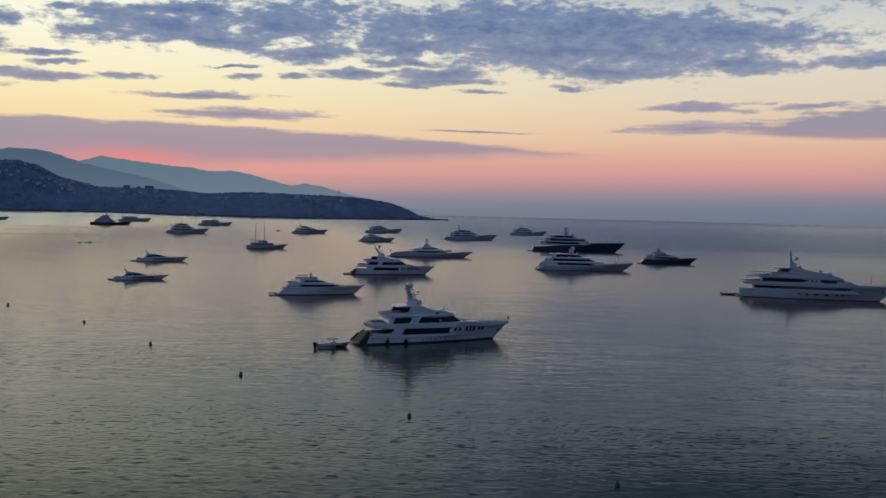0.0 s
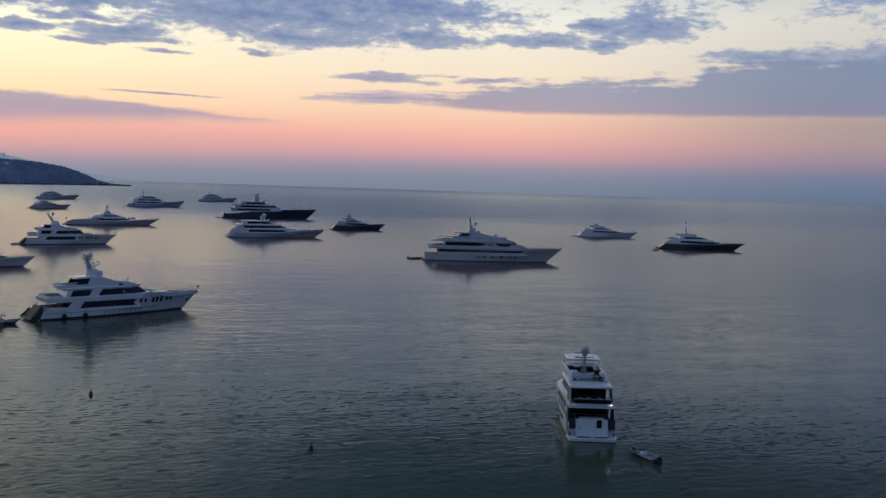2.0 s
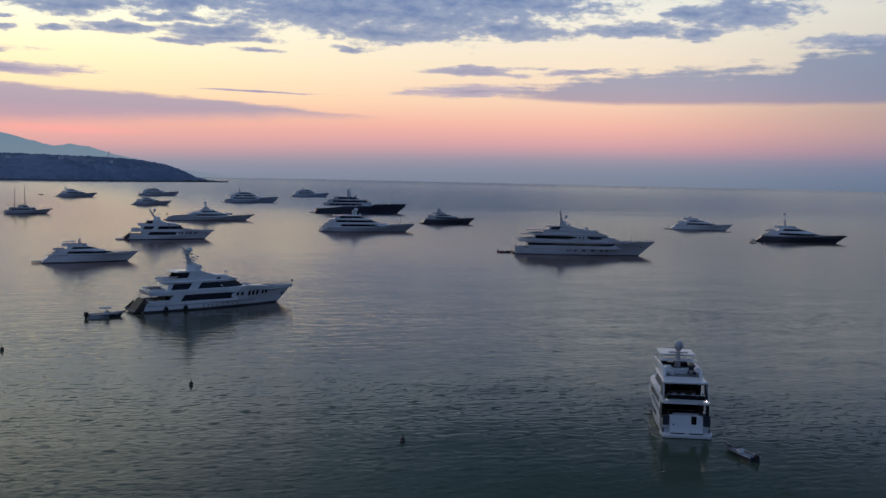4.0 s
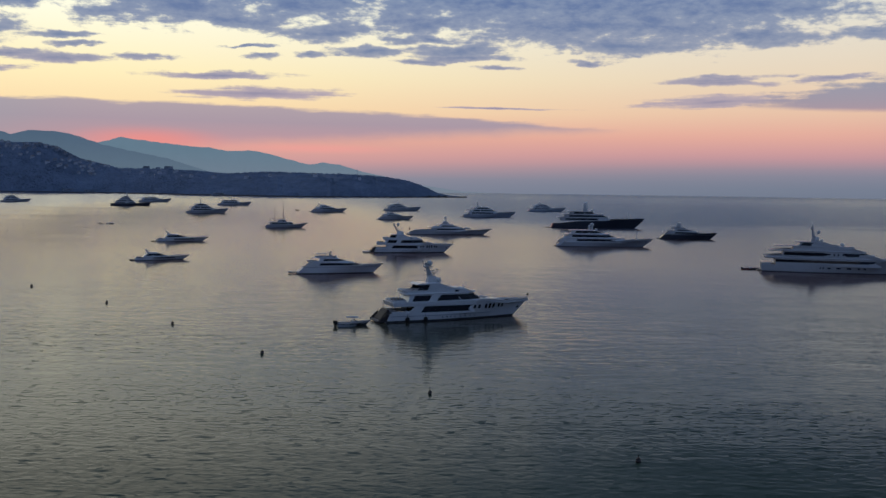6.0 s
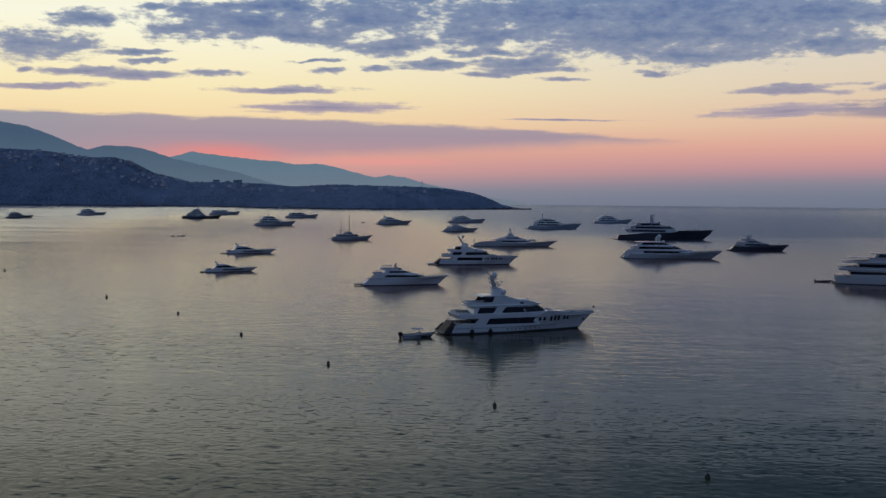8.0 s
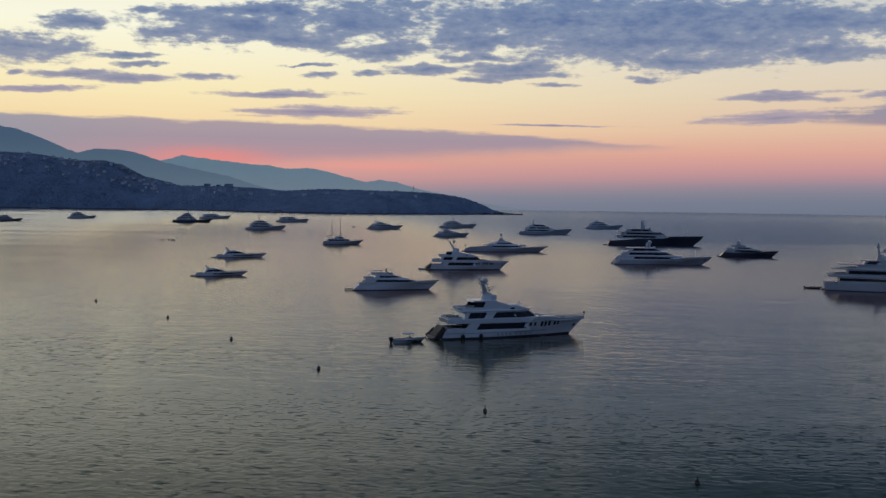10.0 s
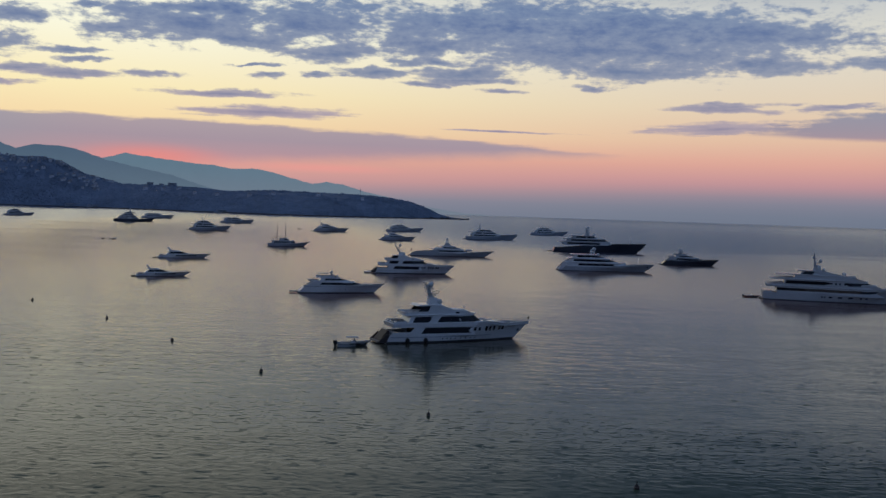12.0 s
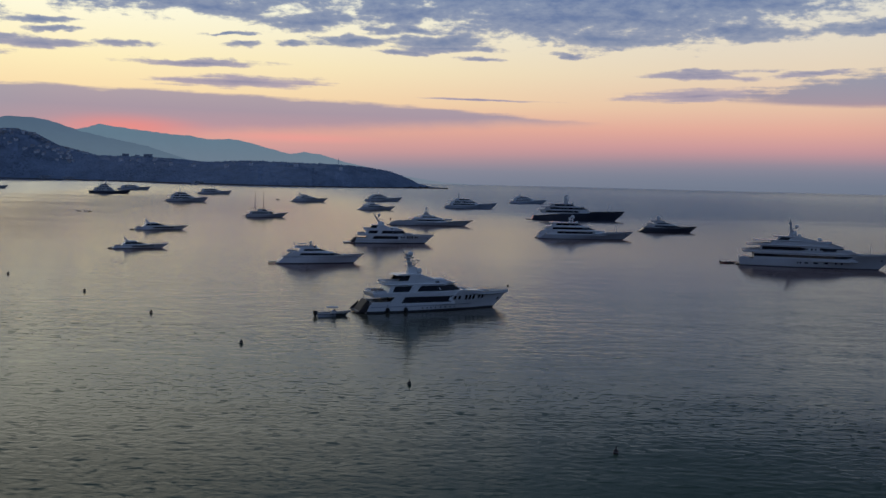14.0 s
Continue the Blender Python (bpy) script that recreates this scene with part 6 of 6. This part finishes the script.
# -- tenders and dinghies --
def tender(x, y, heading, length, label, canopy=True, hull_mat=WHITE, engines=2, group="tenders"):
    root = new("tender_boat")
    place(root, *centred(x, y, heading, length), heading)
    L = length
    hull = Hull(L, L * 0.30, (0.10 * L, 0.105 * L, 0.155 * L), L * 0.14, L * 0.02, draft=0.4, full=2.0)
    hull.build(root, hull_mat, inner=L * 0.045, n=18, deck_mat=CREAM)
    # dark stripe drawn high up the side, partly for the hull's shade
    hull.stripe("boot_stripe", root, BOOT, -0.1, 0.082 * L, proud=0.015, n=14)
    hull.stripe("gunwale", root, WHITE, 0.088 * L, 0.104 * L, proud=0.03, n=14)
    bm = blank()
    box(bm, L * 0.42, L * 0.55, -L * 0.06, L * 0.06, L * 0.04, L * 0.16, 0.06)
    part("console", bm, WHITE, root)
    bm = blank()
    wedge(bm, [(L * 0.53, L * 0.14), (L * 0.56, L * 0.14), (L * 0.50, L * 0.21), (L * 0.485, L * 0.21)], -L * 0.06, L * 0.06)
    part("windscreen", bm, GLASS, root)
    for k in range(3):
        bm = blank()
        box(bm, L * (0.14 + 0.11 * k), L * (0.21 + 0.11 * k), -L * 0.10, L * 0.10, L * 0.03, L * 0.09, 0.05)
        part("seat", bm, CUSHION, root)
    bm = blank()
    box(bm, L * 0.62, L * 0.80, -L * 0.07, L * 0.07, L * 0.05, L * 0.10, 0.06)
    part("bow_cushion", bm, CUSHION, root)
    if canopy:
        bm = blank()
        plate(bm, [(L * 0.30, -L * 0.10), (L * 0.33, -L * 0.12), (L * 0.58, -L * 0.12), (L * 0.62, -L * 0.08), (L * 0.62, L * 0.08), (L * 0.58, L * 0.12), (L * 0.33, L * 0.12), (L * 0.30, L * 0.10)], L * 0.245, L * 0.26)
        part("canopy", bm, CANVAS, root)
        for px in (0.36, 0.56):
            for side in (-1, 1):
                bm = blank()
                tube(bm, (L * px, side * L * 0.10, L * 0.08), (L * px, side * L * 0.10, L * 0.25), 0.03, n=6)
                part("canopy_post", bm, STEEL, root)
    for k in range(engines):
        yy = (k - (engines - 1) / 2) * L * 0.075
        bm = blank()
        box(bm, -L * 0.085, L * 0.01, yy - L * 0.028, yy + L * 0.028, L * 0.06, L * 0.165, 0.05)
        box(bm, -L * 0.06, -L * 0.02, yy - 0.06, yy + 0.06, -0.3, L * 0.07)
        part("outboard_engine", bm, RUBBER, root, "black outboard engine")
    return tagged(root, label, "boat", group=group)


def dinghy(x, y, heading, length, label, mat=GREY):
    """An inflatable with a tube round it and one engine."""
    root = new("inflatable_dinghy")
    place(root, *centred(x, y, heading, length), heading)
    L, r = length, length * 0.06
    outline = [(0, -L * 0.19), (L * 0.6, -L * 0.19), (L * 0.85, -L * 0.12), (L * 0.96, 0), (L * 0.85, L * 0.12), (L * 0.6, L * 0.19), (0, L * 0.19)]
    bm = blank()
    for (ax, ay), (bx, by) in zip(outline, outline[1:]):
        tube(bm, (ax, ay, r * 1.2), (bx, by, r * 1.2), r, n=10)
    for ax, ay in outline:
        ball(bm, (ax, ay, r * 1.2), r * 0.99, 1.0, 10)
    part("buoyancy_tube", bm, mat, root, smooth=True)
    bm = blank()
    plate(bm, [(a * 0.98, b) for a, b in outline], -0.15, r * 0.7)
    part("floor", bm, BOOT, root)
    bm = blank()
    box(bm, L * 0.38, L * 0.52, -L * 0.07, L * 0.07, r * 0.6, r * 4.6, 0.05)
    part("console", bm, WHITE, root)
    bm = blank()
    box(bm, L * 0.2, L * 0.32, -L * 0.1, L * 0.1, r * 0.6, r * 3.0, 0.05)
    part("seat", bm, CUSHION, root)
    bm = blank()
    box(bm, -L * 0.10, 0.0, -L * 0.04, L * 0.04, r, r * 4.4, 0.04)
    box(bm, -L * 0.07, -L * 0.02, -0.05, 0.05, -0.3, r * 1.2)
    part("outboard_engine", bm, RUBBER, root, "black outboard engine")
    return tagged(root, label, "boat", group="tenders")


tender(-28.6, 251.0, 22, 9.6, "grey centre-console tender with white canopy astern of the large yacht", hull_mat=GREY)
tender(70.7, 114.1, 99, 6.4, "small open boat with dark sides and white inside", canopy=False, hull_mat=NAVY, engines=1)
tender(141.6, 453.4, -4, 7.6, "low dark red tender tied astern of the long pale yacht", canopy=False, engines=1, hull_mat=RED)
dinghy(330.1, 528.0, -10, 4.2, "small dark dinghy near the dark-hulled yacht", BOOT)
dinghy(332.3, 519.5, -14, 3.8, "small dark dinghy near the dark-hulled yacht", BOOT)
tender(-325.5, 858.7, 10, 6.4, "small open boat far out on the bay", canopy=False, engines=1)
dinghy(-334.0, 858.0, 10, 3.4, "small dark dinghy far out on the bay", BOOT)
dinghy(-248.0, 1414.0, 0, 6.0, "small dark dinghy far out on the bay", BOOT)


# -- the rest of the anchored fleet --
def big_dome(yacht, x, z):
    bm = blank()
    tube(bm, (x, 0, z - 3.0), (x, 0, z), 0.7, 0.5)
    ball(bm, (x, 0, z + 0.9), 1.35, 0.95, 14)
    ball(bm, (x - 1.6, 0, z - 0.9), 0.8, 1.0, 12)
    part("satellite_dome", bm, DOME, yacht, smooth=True)


flush_yacht(-70.9, 399.1, 15, 38.6, "white flush-sided yacht with long swim platform and raked house", plat=0.08, mast_at=0.40, mast_h=0.75)
low_decked_yacht(-42.0, 747.0, 5, 68.5)
pale_yacht = tiered_yacht(64.5, 620.0, 1, 64.2, "pale three-deck yacht with white stern and foremast", PALE, WHITE, tiers=3, tall=0.84, mast_h=0.55, mast_at=0.34, radio=True, plat=0.02, board=0.80, rise=0.34,
                          decks=((0.10, 0.79, 0.04), (0.13, 0.66, 0.05), (0.17, 0.52, 0.05)), rake=1.35, main_glass=(0.20, 0.66, 6), slit=0.22)
for side in (-1, 1):
    bm = blank()
    wedge(bm, [(-0.6, 0.7), (2.2, 1.0), (8.4, 7.0), (6.2, 7.0), (2.8, 4.4)], side * 5.05, side * 5.30)
    part("raked_stern_wing", bm, WHITE, pale_yacht)
big_dome(pale_yacht, 23.5, 13.6)
tiered_yacht(89.0, 916.0, 0, 92.0, "very large navy-hulled yacht with stacked white decks", NAVY, CREAM, board=1.36, rise=0.20, bow=0.80, tiers=3, mast_h=1.15, mast_at=0.37, radio=True, beam=0.155, plat=0.05, tall=0.92,
             decks=((0.12, 0.66, 0.06), (0.17, 0.63, 0.07), (0.23, 0.50, 0.06)), rake=0.8, main_glass=(0.15, 0.50, 6), stout=2.0, slit=0.20, low_stern=0.58)
flush_yacht(*centred(179.1, 729.8, -4, 46), -4, 45, "dark-hulled yacht with pale low deckhouse and tall mast", NAVY, CREAM, plat=0.03, mast_h=1.25, mast_at=0.34, second=True, board=0.9, thin=2.3)
sport_yacht(*centred(-184.6, 613.3, 25, 35.5), 25, 35.5, "low white express cruiser with raked arch", high=1.2)
sport_yacht(*centred(-148.7, 460.0, 26, 27.4), 26, 27.4, "low white express cruiser with open cockpit", high=1.25)
flush_yacht(*centred(375.2, 672.7, -20, 54), -20, 50, "white flush-sided yacht far across the bay", WHITE, WHITE, plat=0.08, mast_h=0.6, board=0.75)
black_yacht = flush_yacht(*centred(372.0, 537.1, -26, 62), -26, 58, "sleek yacht with black hull and white upper house", NAVY, WHITE, plat=0.03, mast_h=1.0, mast_at=0.34, second=False, board=0.72, thin=0.8)
bm = blank()
tube(bm, (18.9, 0, 13.5), (18.6, 0, 18.0), 0.12, 0.08)
part("mast_pole", bm, MAST, black_yacht)
bm = blank()
ball(bm, (18.6, 0, 18.3), 1.0, 0.6, 12)
part("satellite_dome", bm, DOME, black_yacht, smooth=True)
tiered_yacht(*centred(-831.3, 1465.6, 38, 43), 38, 43, "dark-hulled yacht far across the bay", DARKGREY, CREAM, board=1.1, tiers=3, mast_h=1.3, plat=0.12, tall=0.8)
tiered_yacht(*centred(-1694, 3196, 36, 60), 36, 60, "pale yacht close under the far shore", GREY, GREY, tiers=2, tall=0.7, mast_h=0.5)
# GREY hulls under WHITE houses: shade on the flare put into the paint
tiered_yacht(*centred(-839.3, 1739.7, 34, 54), 34, 54, "grey three-deck yacht far across the bay", GREY, WHITE, tiers=3, mast_h=0.9)
tiered_yacht(*centred(-630.1, 1908.7, 26, 67), 26, 66, "pale low yacht behind the dark supply yacht", GREY, WHITE, tiers=2, tall=0.95, mast_h=0.6)
tiered_yacht(*centred(-334.1, 1221.8, 23, 54.5), 23, 54.5, "grey-hulled yacht with stacked pale decks", GREY, WHITE, tiers=3, mast_h=1.4, mast_at=0.34)
tiered_yacht(*centred(-413.6, 1696.8, 22, 62), 22, 62, "cream yacht with long foredeck far across the bay", GREY, WHITE, tiers=2, mast_h=1.2, mast_at=0.45)
tiered_yacht(*centred(-814.7, 3161.9, 22, 70), 22, 70, "pale yacht close under the wooded headland", GREY, GREY, tiers=2, tall=0.8, mast_h=0.6)
flush_yacht(*centred(-189.5, 1341.2, 16, 56), 16, 54, "pale flush-sided yacht far across the bay", GREY, WHITE, plat=0.05, mast_at=0.25)
tiered_yacht(*centred(-90.6, 1467.7, 12, 62), 12, 60, "pale rounded yacht beyond another white yacht", GREY, WHITE, tiers=3, tall=0.75, mast_h=0.8)
flush_yacht(*centred(-74.3, 1072.4, 12, 43.5), 12, 43, "white yacht with low rounded deckhouse", GREY, WHITE, plat=0.04, mast_h=0.6)
tiered_yacht(*centred(37.8, 1207.1, 6, 69), 6, 69, "white yacht with dark stacked upper decks", GREY, WHITE, tiers=3, mast_h=1.2, mast_at=0.28, tall=0.95)
tiered_yacht(*centred(143.3, 1537.0, 3, 62.5), 3, 62, "small-looking pale yacht near the horizon", GREY, WHITE, tiers=3, mast_h=0.9, mast_at=0.3, tall=0.9)


def supply_yacht(x, y, heading, length):
    root = new("support_yacht")
    place(root, *centred(x, y, heading, length), heading)
    L = length
    hull = Hull(L, L * 0.17, (4.2, 4.0, 6.2), L * 0.07, 0.3, draft=3.0, full=3.0)
    hull.build(root, NAVY, inner=0.9)
    hull.stripe("boot_stripe", root, BOOT, -0.2, 0.3)
    z = 4.0
    for k, (a, f, w) in enumerate(((0.10, 0.62, 0.075), (0.14, 0.56, 0.07), (0.22, 0.50, 0.06), (0.28, 0.46, 0.045))):
        hs = House(L * a, L * f, z - 0.3, z + 2.6, L * w, 0.3, 1.6, 0.25)
        hs.walls(root, CREAM)
        hs.panes(root, z + 0.9, z + 2.0, L * a + 1.5, L * (a + 0.24), 5, gap=0.4)
        hs.windscreen(root, z + 0.9, z + 2.1, 0.66)
        hs.roof(root, CREAM, 0.4, aft=L * 0.03, fore=0.5, wide=0.3)
        z += 3.0
    mast(root, L * 0.40, z - 0.2, z + 6, lean=-0.6, width=1.3, dome=0.7)
    bm = blank()
    tube(bm, (L * 0.74, 0, 4.0), (L * 0.74, 0, 9.0), 0.4, 0.3)
    tube(bm, (L * 0.74, 0, 8.6), (L * 0.88, 0, 10.0), 0.25, 0.15)
    part("deck_crane", bm, GREY, root)
    hull.rail(root, L * 0.68, L * 0.98, 0.9, 9)
    return tagged(root, "dark-hulled support yacht with pale deckhouse set well aft", "yacht", group="anchored yachts")


supply_yacht(-558.1, 1567.2, 27, 67)


def two_masted_motorsailer(x, y, heading, length):
    root = new("motor_sailer")
    place(root, *centred(x, y, heading, length), heading)
    L = length
    hull = Hull(L, L * 0.21, (2.9, 2.5, 4.4), L * 0.14, 0.6, draft=2.5)
    hull.build(root, GREY, inner=0.7)
    hull.stripe("boot_stripe", root, BOOT, -0.2, 0.3)
    platform(root, L * 0.1, L * 0.06, 1.4, 0.2)
    hs = House(L * 0.10, L * 0.68, 2.2, 5.0, L * 0.075, 0.2, 1.8, 0.3)
    hs.walls(root, CREAM)
    hs.panes(root, 3.2, 4.4, L * 0.14, L * 0.52, 8, gap=0.4)
    hs.windscreen(root, 3.3, 4.5, 0.8)
    hs.roof(root, CREAM, 0.3, aft=2.2, fore=0.5, wide=0.3)
    up2 = House(L * 0.28, L * 0.52, 5.2, 7.0, L * 0.055, 0.2, 1.4, 0.3)
    up2.walls(root, CREAM)
    up2.windscreen(root, 5.7, 6.6, 0.45)
    up2.roof(root, CREAM, 0.25, aft=6.5, fore=0.3, wide=0.2)
    for side in (-1, 1):
        bm = blank()
        tube(bm, (L * 0.13, side * 1.6, 5.2), (L * 0.13, side * 1.6, 7.1), 0.08)
        part("awning_post", bm, STEEL, root)
    for px, top in ((0.22, 21.5), (0.42, 23.3)):
        bm = blank()
        tube(bm, (L * px, 0, 2.4), (L * px, 0, top), 0.28, 0.14, 10)
        pole = part("mast", bm, WOOD_SPAR, root)
        bm = blank()
        box(bm, L * px - 0.08, L * px + 0.08, -1.5, 1.5, top * 0.62, top * 0.62 + 0.14)
        part("spreader", bm, WOOD_SPAR, pole)
        bm = blank()
        tube(bm, (L * px, 0, 7.8), (L * (px - 0.15), 0, 7.9), 0.18, 0.14)
        part("boom", bm, WOOD_SPAR, pole)
        bm = blank()
        for side in (-1, 1):
            tube(bm, (L * px, side * 3.2, 3.2), (L * px, side * 0.1, top - 0.5), 0.03, n=4)
        part("shroud", bm, STEEL, pole)
    bm = blank()
    tube(bm, (L * 0.46, -1.2, 7.0), (L * 0.44, -1.2, 9.6), 0.12, 0.06)
    tube(bm, (L * 0.50, 1.2, 7.0), (L * 0.47, 1.2, 9.2), 0.12, 0.06)
    part("aerial", bm, MAST, root)
    hull.rail(root, L * 0.6, L * 0.98, 0.9, 9)
    return tagged(root, "two-masted motor sailer with grey hull and bare masts", "yacht", group="anchored yachts")


two_masted_motorsailer(-155.3, 829.2, 19, 37.5)


# -- mooring buoys --
def buoy(x, y, size, label="dark weathered mooring buoy floating on the bay"):
    root = new("mooring_buoy")
    place(root, x, y, (x * 37) % 360)
    bm = blank()
    ring_of = lambda r, z: [(r * math.cos(2 * math.pi * i / 14), r * math.sin(2 * math.pi * i / 14), z) for i in range(14)]
    rings(bm, [ring_of(r * size, z * size) for r, z in ((0.30, -0.35), (0.46, -0.1), (0.50, 0.25), (0.46, 0.62), (0.30, 0.85), (0.12, 0.95))])
    part("float", bm, BUOY, root, smooth=True)
    bm = blank()
    tube(bm, (0, 0, 0.9 * size), (0, 0, 1.25 * size), 0.07 * size, 0.07 * size)
    ball(bm, (0, 0, 1.32 * size), 0.16 * size)
    part("mooring_eye", bm, BUOY, root)
    bm = blank()
    rings(bm, [ring_of(0.515 * size, 0.32 * size), ring_of(0.515 * size, 0.46 * size)])
    part("band", bm, ROOF_TILE, root)
    return tagged(root, label, "buoy", group="mooring buoys")


buoy(-259.0, 442.2, 0.94)
buoy(-155.2, 332.7, 0.85)
buoy(-111.4, 290.0, 0.81)
buoy(-77.4, 248.0, 0.81)
buoy(-44.2, 206.6, 0.81)
buoy(-5.1, 168.7, 0.72)
buoy(25.4, 128.1, 0.72)
buoy(-246.9, 515.4, 0.51)
buoy(-253.0, 556.4, 0.51)
